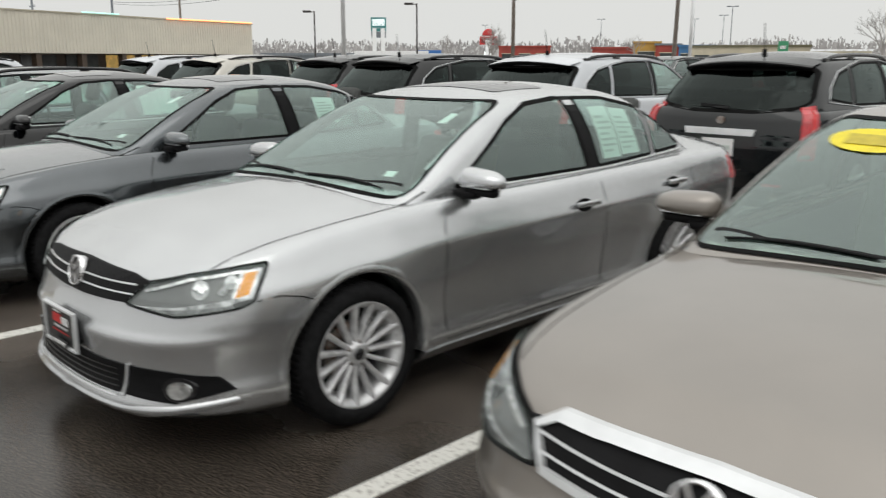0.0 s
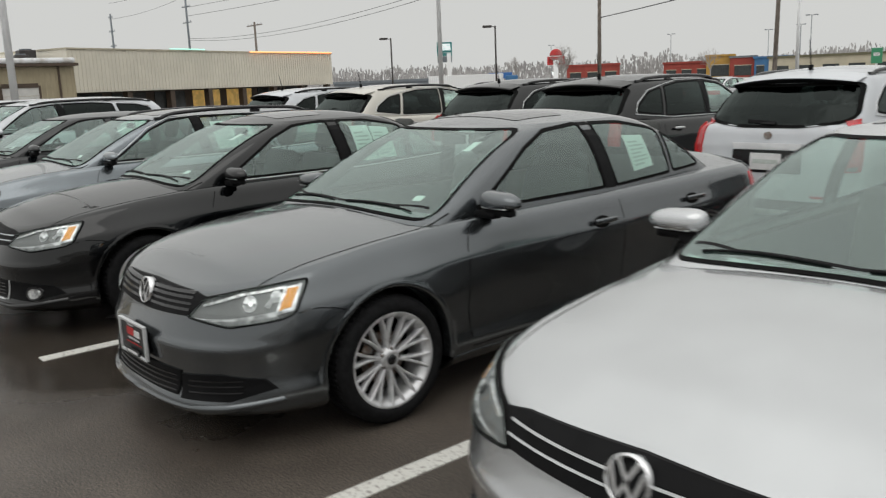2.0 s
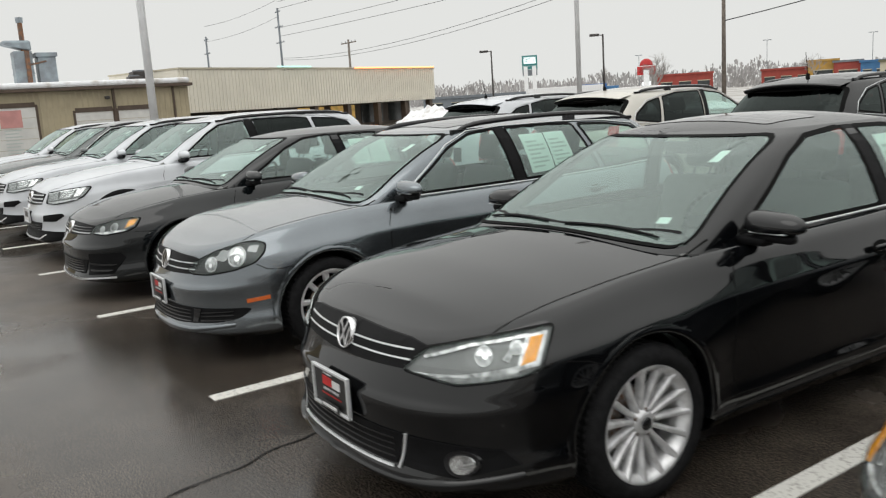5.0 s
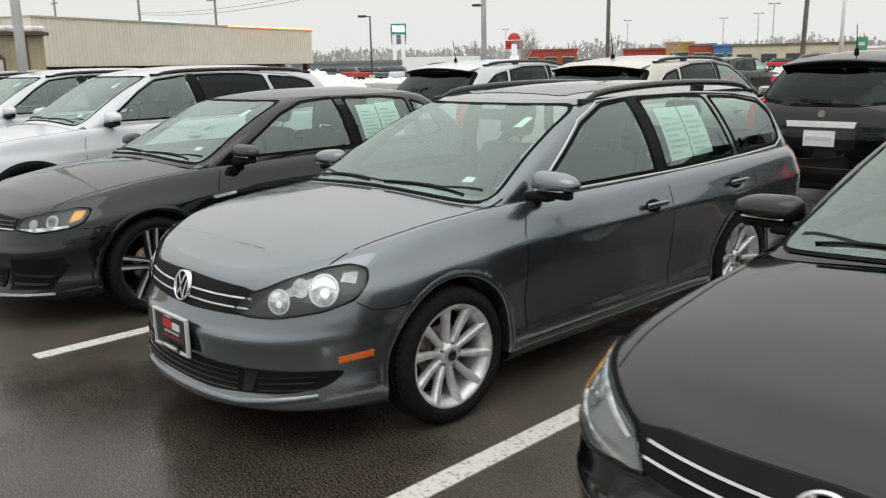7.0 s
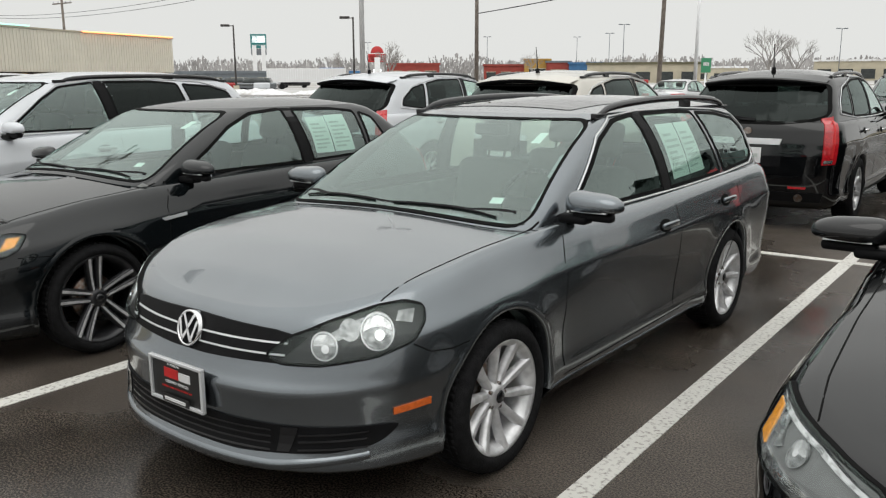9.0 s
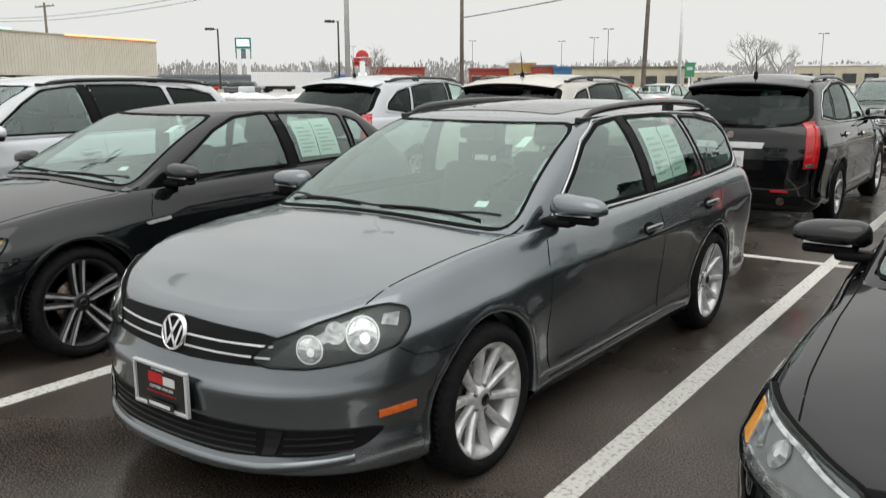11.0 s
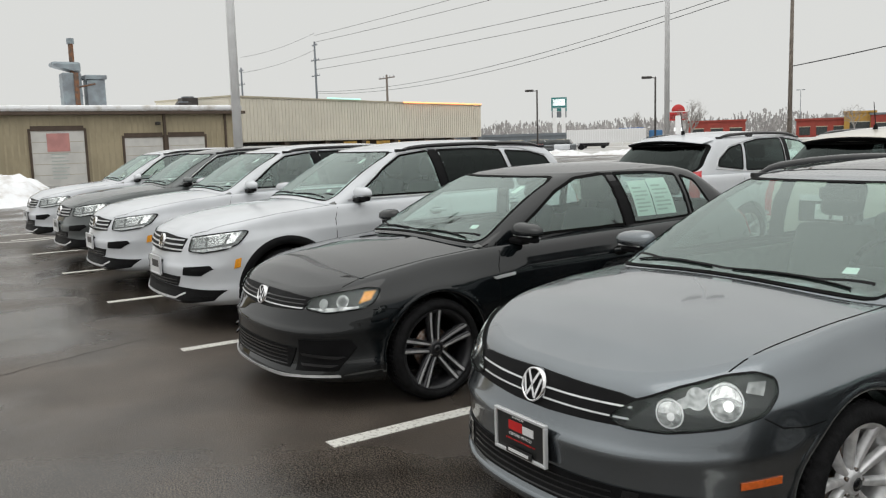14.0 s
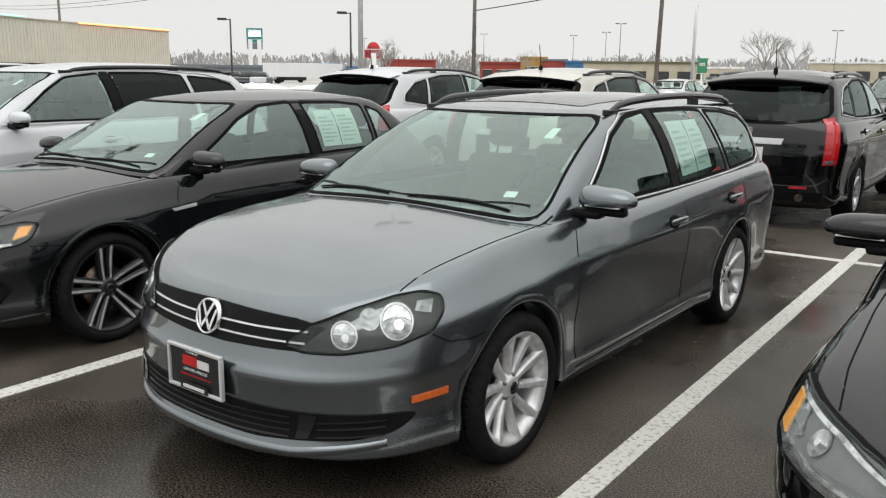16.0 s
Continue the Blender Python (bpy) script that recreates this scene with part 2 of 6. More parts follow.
class Skin:
    """The outer skin of a body, on which lamps, glass, trim and gaps are laid."""

    def __init__(self, bm):
        bm.normal_update()
        self.tree = BVHTree.FromBMesh(bm)

    def axes(self, az):
        if az is None:
            return Vector((1, 0, 0)), Vector((0, 1, 0)), Vector((0, 0, -1)), Vector((0, 0, 4))
        a = radians(az)
        d = Vector((-math.sin(a), math.cos(a), 0))
        return Vector((math.cos(a), math.sin(a), 0)), Vector((0, 0, 1)), d, -6 * d

    def lay(self, u, v, az, proud):
        U, V, d, o = self.axes(az)
        p = U * u + V * v + o
        hit, nor, _, _ = self.tree.ray_cast(p, d)
        if hit is None:
            hit, nor, _, _ = self.tree.find_nearest(p + d * 5.2)
        if nor.dot(d) > 0:
            nor = -nor
        return hit + nor * proud

    def finish(self, bm, az, proud, depth, mirror):
        d = self.axes(az)[2]
        for v in bm.verts:
            v.co = self.lay(v.co.x, v.co.y, az, proud)
        if depth:
            es = [e for e in bm.edges if e.is_boundary]
            low = {v: bm.verts.new(v.co + d * depth) for v in {v for e in es for v in e.verts}}
            for e in es:
                a, b = e.verts
                bm.faces.new((a, b, low[b], low[a]))
        bmesh.ops.recalc_face_normals(bm, faces=bm.faces)
        if mirror:
            for v in bm.verts:
                v.co.x = -v.co.x
            bmesh.ops.reverse_faces(bm, faces=bm.faces)
        return bm

    def patch(self, poly, az, proud=0.004, depth=0.012, step=0.04, mirror=False):
        bm = bmesh.new()
        bm.faces.new([bm.verts.new((u, v, 0)) for u, v in poly])
        bmesh.ops.triangulate(bm, faces=bm.faces)
        for k in (0, 1):
            lo, hi = min(p[k] for p in poly), max(p[k] for p in poly)
            n = max(1, int((hi - lo) / step))
            for i in range(1, n):
                co, no = [0, 0, 0], [0, 0, 0]
                co[k], no[k] = lo + (hi - lo) * i / n, 1
                bmesh.ops.bisect_plane(bm, geom=bm.verts[:] + bm.edges[:] + bm.faces[:], plane_co=co, plane_no=no, dist=1e-5)
        return self.finish(bm, az, proud, depth, mirror)

    def ribbon(self, pts, az, width, proud=0.004, depth=0.01, closed=False, step=0.04, mirror=False, side=0.0):
        pts = [Vector((p[0], p[1])) for p in pts]
        if closed:
            pts.append(pts[0])
        dense = [pts[0]]
        for a, b in zip(pts, pts[1:]):
            n = max(1, int((b - a).length / step))
            dense += [a.lerp(b, i / n) for i in range(1, n + 1)]
        if closed:
            dense.pop()
        bm = bmesh.new()
        rows, N = [], len(dense)
        for i, p in enumerate(dense):
            a = dense[i - 1] if (i or closed) else p
            b = dense[(i + 1) % N] if (i < N - 1 or closed) else p
            t = (b - a).normalized()
            nrm = Vector((-t.y, t.x))
            rows.append([bm.verts.new((*(p + nrm * width * (k + side)), 0)) for k in (-0.5, 0.5)])
        for i in range(N if closed else N - 1):
            a, b = rows[i], rows[(i + 1) % N]
            bm.faces.new((a[0], a[1], b[1], b[0]))
        return self.finish(bm, az, proud, depth, mirror)


# ---- the body of a car: origin on the ground under the front axle, nose to -y, its left side to +x ----
def half_outline(yf, yr, w, af, ar, pf, pr, nf=30, ns=130, nr=12):
    pts = []
    for i in range(nf):
        t = math.pi / 2 * (1 - (1 - i / nf) ** 1.4)
        pts.append((w * math.sin(t) ** (2 / pf), yf + af * (1 - math.cos(t) ** (2 / pf))))
    for i in range(ns + 1):
        pts.append((w, yf + af + (yr - ar - yf - af) * i / ns))
    for i in range(1, nr + 1):
        t = math.pi / 2 * i / nr
        pts.append((w * max(0, math.cos(t)) ** (2 / pr), yr - ar * (1 - math.sin(t) ** (2 / pr))))
    return pts


def smooth_rows(rows, n, k=3):
    """Refines rows of numbers to n rows and rounds them off a little."""
    a = np.array(rows, float)
    s = np.linspace(0, len(a) - 1, n)
    out = np.stack([np.interp(s, range(len(a)), a[:, j]) for j in range(a.shape[1])], 1)
    for _ in range(k):
        mid = (out[:-2] + out[2:] + 2 * out[1:-1]) / 4
        out[1:-1] = mid
    return out


# height, set-back of the nose, of the tail, and of the side: chin, bumper, its upper edge, grille, bonnet edge
TUB = ((0.17, 0.085, -0.12, -0.10), (0.195, 0.015, -0.07, -0.07), (0.215, -0.016, -0.05, -0.05), (0.24, -0.012, -0.04, -0.036), (0.275, 0.004, -0.03, -0.024), (0.31, 0.012, -0.02, -0.020), (0.36, 0.012, -0.01, -0.030), (0.45, 0.004, 0, -0.026), (0.53, -0.002, 0, -0.017), (0.565, 0.004, 0, -0.012), (0.60, 0.020, 0, -0.007), (0.66, 0.036, 0, -0.001), (0.72, 0.050, -0.01, 0.004), (0.765, 0.058, -0.014, 0.006), (0.795, 0.064, -0.02, -0.003), (0.84, 0.078, -0.03, -0.018), (0.885, 0.088, -0.04, -0.032), (0.925, 0.11, -0.06, -0.050), (0.95, 0.15, -0.08, -0.08))


def loft(bm, rings):
    """Joins half rings, mirrored about x = 0, into one sheet. Returns nothing."""
    prev = None
    for ring in rings:
        L = [bm.verts.new(p) for p in ring]
        R = [bm.verts.new((-p[0], p[1], p[2])) if abs(p[0]) > 1e-6 else L[i] for i, p in enumerate(ring)]
        if prev:
            for a, b, flip in ((prev[0], L, 0), (prev[1], R, 1)):
                for i in range(len(a) - 1):
                    q = [a[i], a[i + 1], b[i + 1], b[i]]
                    q = list(dict.fromkeys(q))
                    if len(q) > 2:
                        try:
                            bm.faces.new(q[::-1] if flip else q)
                        except ValueError:
                            pass
        prev = (L, R)


def screen_poly(s):
    """The windscreen's outline seen from ahead; its foot drops towards the wings."""
    (_, z0), (x0, _), (x1, z1), _ = s["screen"]
    foot = [(x0 * k, z0 + 0.004 - 0.036 * k * k) for k in (-1, -0.8, -0.55, -0.28, 0, 0.28, 0.55, 0.8, 1)]
    return foot + [(x1, z1), (-x1, z1)]


def grown(poly, k):
    cx, cy = sum(p[0] for p in poly) / len(poly), sum(p[1] for p in poly) / len(poly)
    return [(cx + (x - cx) * k, cy + (y - cy) * k) for x, y in poly]


def shell(s):
    """The painted skin: lower body, bonnet and boot, cabin. Returns its bmesh."""
    zb = s["belt"]
    yf, yr, w = s["yf"], s["yr"], s["w"]
    grid = np.linspace(-1.6, 5, 400)
    kern = np.hanning(17) / np.hanning(17).sum()
    zs_, zc_ = [np.convolve(np.interp(grid, *zip(*s[k])), kern, "same") for k in ("shoulder", "spine")]
    zs = lambda y: float(np.interp(y, grid, zs_))
    zc = lambda y: float(np.interp(y, grid, zc_))
    bm = bmesh.new()
    lev = smooth_rows([(0.17 + (z - 0.17) * (zb - 0.17) / 0.78 + s.get("lift", 0) * (1 - (z - 0.17) / 0.78), a, b, c) for z, a, b, c in TUB], 55, 1)
    rings = []
    for z, a, b, c in lev:
        if not rings:
            o = half_outline(yf + a, yr + b, w + c, s.get("af", 0.62), s.get("ar", 0.45), s.get("pf", 2.7), s.get("pr", 2.8))
            rings = [[(x * q, y, z) for x, y in o] for q in (0.0, 0.35, 0.62, 0.85)]
        ring = []
        for x, y in half_outline(yf + a, yr + b, w + c, s.get("af", 0.62), s.get("ar", 0.45), s.get("pf", 2.7), s.get("pr", 2.8)):
            x *= 1 - 0.045 * ((y - (yf + yr) / 2) / ((yr - yf) / 2)) ** 4
            zz = z if z < 0.45 else 0.45 + (z - 0.45) * (zs(y) - 0.45) / (zb - 0.45)
            # the front wing leans in above the wheel
            lean = 0.055 * min(1, max(0, (zz - 0.58) / 0.32)) ** 1.2 * min(1, max(0, (0.75 - y) / 0.6))
            x -= lean * min(1, x / w) ** 2
            if x > 0.7 * w:
                for yw in (0, s["wb"]):
                    d = max(0.0, math.hypot(y - yw, zz - s["wr"]) - s["wr"] - 0.05)
                    x += 0.017 * math.exp(-(d / 0.11) ** 2) * min(1, (x / w - 0.7) / 0.2)
            ring.append((x, y, zz))
        rings.append(ring)
    top = rings[-1]
    for k in range(1, 15):
        f = math.cos(math.pi / 2 * k / 14) if k < 14 else 0
        rise = lambda y: min(1, max(0, (y - top[0][1]) / 0.16)) ** 0.7
        rings.append([(x * f, y, z + (zc(y) - z) * (1 - f ** 2.2) * rise(y)) for x, y, z in top])
    loft(bm, rings)
    # cabin
    cab = smooth_rows(s["cabin"], 30, 4)
    rings, foot = [], None
    for z, cf, cr, cw in cab:
        o = half_outline(cf, cr, cw, s.get("cf", 0.30), s.get("cr", 0.3), s.get("pcf", 2.6), s.get("pcr", 3.0), 26, 70, 16)
        o = [(x * (1 - 0.06 * ((y - (cf + cr) / 2) / ((cr - cf) / 2)) ** 2), y) for x, y in o]
        if foot is None and z > zb + 0.06:
            foot = [(x * 0.96, y * 0.98 + 0.03) for x, y in o]
        rings.append([(x, y, z) for x, y in o])
    top = rings[-1]
    zr = s["roof"]
    ym, yh = (top[0][1] + top[-1][1]) / 2, (top[-1][1] - top[0][1]) / 2
    for k in range(1, 10):
        f = math.cos(math.pi / 2 * k / 9) if k < 9 else 0
        rings.append([(x * f, y, z + (zr - z) * (1 - f ** 2.2) * max(0.0, 1 - min(1.0, abs((y - ym) / yh)) ** 3)) for x, y, z in top])
    skin0 = bm.copy()
    loft(skin0, rings)
    skin = Skin(skin0)
    skin0.free()
    # no deck under the cabin
    full = foot + [(-x, y) for x, y in foot[::-1]]
    bm.faces.ensure_lookup_table()
    dead = [f for f in bm.faces if f.calc_center_median().z > zb - 0.12 and inside(*f.calc_center_median()[:2], full)]
    bmesh.ops.delete(bm, geom=dead, context="FACES")
    loft(bm, rings)
    # wheel openings
    r = s["wr"] + s.get("arch", 0.06)
    for yw in (0, s["wb"]):
        for v in bm.verts:
            if abs(v.co.x) > 0.55 and v.co.z < 1.0:
                d = math.hypot(v.co.y - yw, v.co.z - s["wr"])
                if 0.001 < d and abs(d - r) < 0.022:
                    v.co.y, v.co.z = yw + (v.co.y - yw) * r / d, s["wr"] + (v.co.z - s["wr"]) * r / d
        dead = []
        for f in bm.faces:
            c = f.calc_center_median()
            if abs(c.x) > 0.5 and math.hypot(c.y - yw, c.z - s["wr"]) < r - 0.003 and c.z < s["wr"] + r:
                dead.append(f)
        bmesh.ops.delete(bm, geom=dead, context="FACES")
    # window openings, a little smaller than the glass
    dead = []
    bm.normal_update()
    glass_front = screen_poly(s)
    side = [grown(g, 1.035) for _, g, _ in s["side_glass"]]
    for f in bm.faces:
        c = f.calc_center_median()
        if c.z > zb - 0.03:
            n = f.normal
            if abs(n.x) > 0.45 and any(all(inside(v.co.y, v.co.z, g) for v in f.verts) for g in side):
                dead.append(f)
            elif c.y < ym and abs(n.y) > 0.2 and abs(n.x) < 0.85 and all(inside(v.co.x * 1.004, v.co.z, glass_front) for v in f.verts):
                dead.append(f)
            elif c.y > ym and abs(n.y) > 0.2 and abs(n.x) < 0.75 and inside(c.x, c.z, s["rear_glass"]):
                dead.append(f)
    bmesh.ops.delete(bm, geom=dead, context="FACES")
    bmesh.ops.recalc_face_normals(bm, faces=bm.faces)
    return bm, skin


# ---- wheels ----
WHEELS = {}


def wheel_meshes(style, R, rim_r):
    key = (style, R)
    if key in WHEELS:
        return WHEELS[key]
    h = 0.105
    prof = [(rim_r, -h * 0.8), (rim_r + 0.02, -h), (R - 0.025, -h), (R - 0.006, -h * 0.8), (R, -h * 0.5), (R, h * 0.5), (R - 0.006, h * 0.8), (R - 0.022, h * 0.97), (R - 0.05, h * 1.04), (rim_r + 0.018, h * 1.0), (rim_r + 0.002, h * 0.86), (rim_r - 0.004, h * 0.7)]
    bm = lathe(prof, 64)
    for i in range(64):  # tread blocks
        for x0, x1 in ((-0.066, -0.045), (-0.038, -0.004), (0.004, 0.038), (0.045, 0.066)):
            a = 2 * math.pi * (i + (0.3 if x0 < 0 else 0)) / 64
            m = Matrix.Rotation(a, 4, "X") @ Matrix.LocRotScale(((x0 + x1) / 2, 0, R - 0.002), None, (x1 - x0, 0.024, 0.008))
            bmesh.ops.create_cube(bm, size=1, matrix=m)
    tyre = mesh_of(bm, "wheel", M_TYRE)
    rim = mesh_of(lathe([(rim_r - 0.004, -h * 0.9), (rim_r - 0.03, -h * 0.6), (rim_r - 0.035, 0.03), (rim_r - 0.018, h * 0.75), (rim_r - 0.003, h * 0.86), (rim_r + 0.006, h * 0.9), (rim_r + 0.008, h * 0.84), (rim_r, h * 0.7)], 64), "rim", M_RIMDARK if style == "five_dark" else M_RIM)
    disc = mesh_of(lathe([(0.0, 0.0), (0.13, 0.0), (0.135, -0.01), (0.135, -0.03), (0.0, -0.03)], 40), "brake_disc", M_BRAKE)
    kinds = {"fifteen": (15, [0.0], 0.021, 0.03), "ten_y": (10, [-0.155, 0.155], 0.017, 0.018), "ten": (10, [0.0], 0.026, 0.042), "five_dark": (5, [-0.10, 0.10], 0.034, 0.050), "seven": (7, [-0.06, 0.06], 0.022, 0.032)}
    n, offs, w0, w1 = kinds[style]
    spokes = []
    for k in range(n):
        for o in offs:
            bm = bmesh.new()
            a = 2 * math.pi * k / n
            rows = []
            for t in (0.0, 0.25, 0.5, 0.75, 1.0):
                rr = 0.045 + (rim_r - 0.05) * t
                ang = a + o * (0.35 + 0.65 * t if style != "ten_y" else t) + (0.0 if style != "ten" else 0.05 * t)
                x = 0.075 - 0.02 * math.sin(t * math.pi) * 0.3 + 0.012 * t - (0.022 * (1 - t))
                wd = w0 + (w1 - w0) * t
                c = Vector((0, math.cos(ang), math.sin(ang)))
                tn = Vector((0, -math.sin(ang), math.cos(ang)))
                if style == "five_dark":
                    c, tn = Vector((0, math.cos(a), math.sin(a))), Vector((0, -math.sin(a), math.cos(a)))
                    c = c + tn * (0.021 + 0.013 * t) * (1 if o > 0 else -1) / rr
                rows.append([bm.verts.new(Vector((x + dx, 0, 0)) + c * rr + tn * wd * q) for q, dx in ((-0.5, -0.03), (-0.42, 0.0), (-0.18, 0.004), (0.18, 0.004), (0.42, 0.0), (0.5, -0.03))])
            for r0, r1 in zip(rows, rows[1:]):
                for i in range(5):
                    f = bm.faces.new((r0[i], r0[i + 1], r1[i + 1], r1[i]))
                    f.material_index = 1 if style == "five_dark" and i != 2 else 0
            bmesh.ops.recalc_face_normals(bm, faces=bm.faces)
            spokes.append(bm)
    me = [mesh_of(b, "spoke", [M_RIM, M_RIMDARK]) for b in spokes]
    bm = lathe([(0.0, 0.075), (0.02, 0.075), (0.028, 0.07), (0.034, 0.072), (0.045, 0.066), (0.062, 0.05), (0.07, 0.02)], 32)
    hub = mesh_of(bm, "hub", M_RIMDARK if style == "five_dark" else M_RIM)
    cap = mesh_of(lathe([(0.0, 0.081), (0.022, 0.080), (0.027, 0.074)], 24), "hub_cap", M_GLOSSBLACK)
    WHEELS[key] = (tyre, rim, disc, me, hub, cap, mesh_of(cyl((0.05, 0, 0.052), (0.064, 0, 0.052), 0.009, None, 8), "wheel_bolt", M_BRAKE))
    return WHEELS[key]


def add_wheel(root, style, R, rim_r, x, y, turn=0.0):
    tyre, rim, disc, spokes, hub, cap, bolts = wheel_meshes(style, R, rim_r)
    wl_ = part("wheel", tyre, None, root)
    wl_.matrix_local = Matrix.Translation((x, y, R + 0.004)) @ Matrix.Rotation(math.pi if x < 0 else 0, 4, "Z") @ Matrix.Rotation(turn, 4, "X")
    for nm, me in (("rim", rim), ("brake_disc", disc), ("hub", hub), ("hub_cap", cap)):
        part(nm, me, None, wl_)
    for me in spokes:
        part("spoke", me, None, wl_)
    for i in range(5):
        part("wheel_bolt", bolts, None, wl_).matrix_local = Matrix.Rotation(2 * math.pi * (i + 0.5) / 5, 4, "X")
    return wl_


def tube(pts, r, n=6):
    bm = bmesh.new()
    rings = []
    for i, p in enumerate(pts):
        d = (pts[min(i + 1, len(pts) - 1)] - pts[max(i - 1, 0)]).normalized()
        a = d.cross(Vector((0, 0, 1))).normalized()
        b = d.cross(a)
        rings.append([bm.verts.new(p + (a * math.cos(2 * math.pi * k / n) + b * math.sin(2 * math.pi * k / n)) * r) for k in range(n)])
    for a, b in zip(rings, rings[1:]):
        for k in range(n):
            bm.faces.new((a[k], a[(k + 1) % n], b[(k + 1) % n], b[k]))
    bm.faces.new(rings[0])
    bm.faces.new(rings[-1][::-1])
    bmesh.ops.recalc_face_normals(bm, faces=bm.faces)
    return bm


def bowl_highlight(u, v, r, n=14):
    """A half-moon for the upper part of a lamp bowl, laid on as a painted highlight."""
    return [(u + r * math.cos(math.pi * i / n), v + r * math.sin(math.pi * i / n)) for i in range(n + 1)] + [(u - 0.4 * r, v + 0.28 * r), (u + 0.4 * r, v + 0.28 * r)]


def disc_poly(u, v, r, n=20, ry=None):
    return [(u + r * math.cos(2 * math.pi * i / n), v + (ry or r) * math.sin(2 * math.pi * i / n)) for i in range(n)]


def seat_mesh():
    bm = bmesh.new()
    box(-0.25, 0.25, -0.25, 0.27, 0.0, 0.2, 0.06, bm)
    bk = bmesh.new()
    box(-0.25, 0.25, -0.07, 0.07, 0.1, 0.72, 0.06, bk)
    box(-0.13, 0.13, -0.045, 0.045, 0.77, 0.98, 0.04, bk)
    cyl((-0.06, 0, 0.70), (-0.06, 0, 0.8), 0.008, None, 8, bk)
    cyl((0.06, 0, 0.70), (0.06, 0, 0.8), 0.008, None, 8, bk)
    for v in bk.verts:
        v.co = Matrix.Rotation(radians(-18), 3, "X") @ v.co + Vector((0, 0.22, 0.02))
    me = bpy.data.meshes.new("t")
    bk.to_mesh(me)
    bk.free()
    bm.from_mesh(me)
    bpy.data.meshes.remove(me)
    return mesh_of(bm, "seat", M_SEAT)


SEAT = seat_mesh()


def mirror_mesh(small=False):
    bm = bmesh.new()
    bmesh.ops.create_uvsphere(bm, u_segments=24, v_segments=14, radius=1)
    for v in bm.verts:
        x, y, z = v.co
        sx = abs(x) ** 0.62 * (1 if x > 0 else -1)
        sz = abs(z) ** 0.68 * (1 if z > 0 else -1)
        v.co = (0.142 * sx, 0.080 * (y if y < 0 else y * 0.3), (0.064 if z > 0 else 0.034) * sz * (1 - 0.25 * x))
    return bm


def build_car(s, body, name="sedan", lower=None):
    """A parked car from its measurements. Returns the Empty at its base."""
    root = new(name)
    zb, w = s["belt"], s["w"]
    bm, sk = shell(s)
    part("body", bm, body, root, smooth=True)
    both = (False, True)
    # glass, rubber and bright trim
    for nm, poly, gm in s["side_glass"]:
        p = rounded(poly, 0.025)
        for mi in both:
            g = part(nm, sk.patch(p, 90, 0.0015, 0, 0.08, mi), gm, root)
            part("window_seal", sk.ribbon(p, 90, 0.018, 0.004, 0.012, True, 0.06, mi), M_SEAM, g)
    if s.get("pillar"):
        for mi in both:
            part("door_pillar_trim", sk.patch(s["pillar"], 90, 0.006, 0.012, 0.08, mi), M_PLASTIC, root, "black door pillar")
    for poly in s.get("chrome", ()):
        for mi in both:
            line = []
            for (u0, v0), (u1, v1) in zip(poly, poly[1:]):
                n_ = max(1, int(math.hypot(u1 - u0, v1 - v0) / 0.05))
                line += [sk.lay(u0 + (u1 - u0) * k / n_, v0 + (v1 - v0) * k / n_, 90, 0.006) for k in range(n_)]
            line.append(sk.lay(*poly[-1], 90, 0.006))
            if mi:
                line = [Vector((-p.x, p.y, p.z)) for p in line]
            part("bright_trim", tube(line, 0.0055, 8), M_TRIM, root, "polished chrome window trim", True)
    p = rounded(screen_poly(s), 0.07)
    ws = part("windscreen", sk.patch(p, 0, 0.002, 0, 0.08), M_GLASS, root)
    part("window_seal", sk.ribbon(p, 0, 0.009, 0.004, 0.006, True, 0.05), M_SEAM, ws)
    part("inspection_sticker", sk.patch([(0.51, s["screen"][0][1] + 0.055), (0.565, s["screen"][0][1] + 0.055), (0.558, s["screen"][0][1] + 0.077), (0.505, s["screen"][0][1] + 0.077)], 0, -0.006, 0), M_PAPER, ws, "small white paper sticker")
    part("upper_sticker", sk.patch([(0.44, s["screen"][2][1] - 0.10), (0.485, s["screen"][2][1] - 0.10), (0.475, s["screen"][2][1] - 0.055), (0.435, s["screen"][2][1] - 0.055)], 0, -0.006, 0), M_PAPER, ws, "white paper sticker")
    p = rounded(s["rear_glass"], 0.06)
    rg = part("rear_window", sk.patch(p, 180, 0.002, 0, 0.08), s.get("rear_gm", M_GLASS), root)
    part("window_seal", sk.ribbon(p, 180, 0.03, 0.004, 0.01, True, 0.05), M_SEAM, rg)
    # cowl, wipers
    cy = s["cowl"]
    part("cowl_panel", sk.patch([(-0.66, cy + 0.135), (-0.45, cy + 0.06), (0, cy + 0.025), (0.45, cy + 0.06), (0.66, cy + 0.135), (0.655, cy + 0.148), (0.445, cy + 0.073), (0, cy + 0.038), (-0.445, cy + 0.073), (-0.655, cy + 0.148)], None, 0.003, 0.006, 0.05), M_PLASTIC, root)
    for x0, x1 in ((0.60, 0.04), (-0.08, -0.58)):
        pts = []
        for i in range(9):
            t = i / 8
            u = x0 + (x1 - x0) * t
            pts.append(sk.lay(u, cy + 0.026 + 0.09 * abs(u) ** 1.6 + 0.006 * math.sin(t * 3.1), None, 0.008))
        part("wiper", tube(pts, 0.005), M_PLASTIC, root)
    # gaps between panels
    for pts, az in s["gaps"]:
        for mi in both:
            part("panel_gap", sk.ribbon(pts, az, 0.0048, 0.0012, 0.003, False, 0.05, mi), M_SEAM, root)
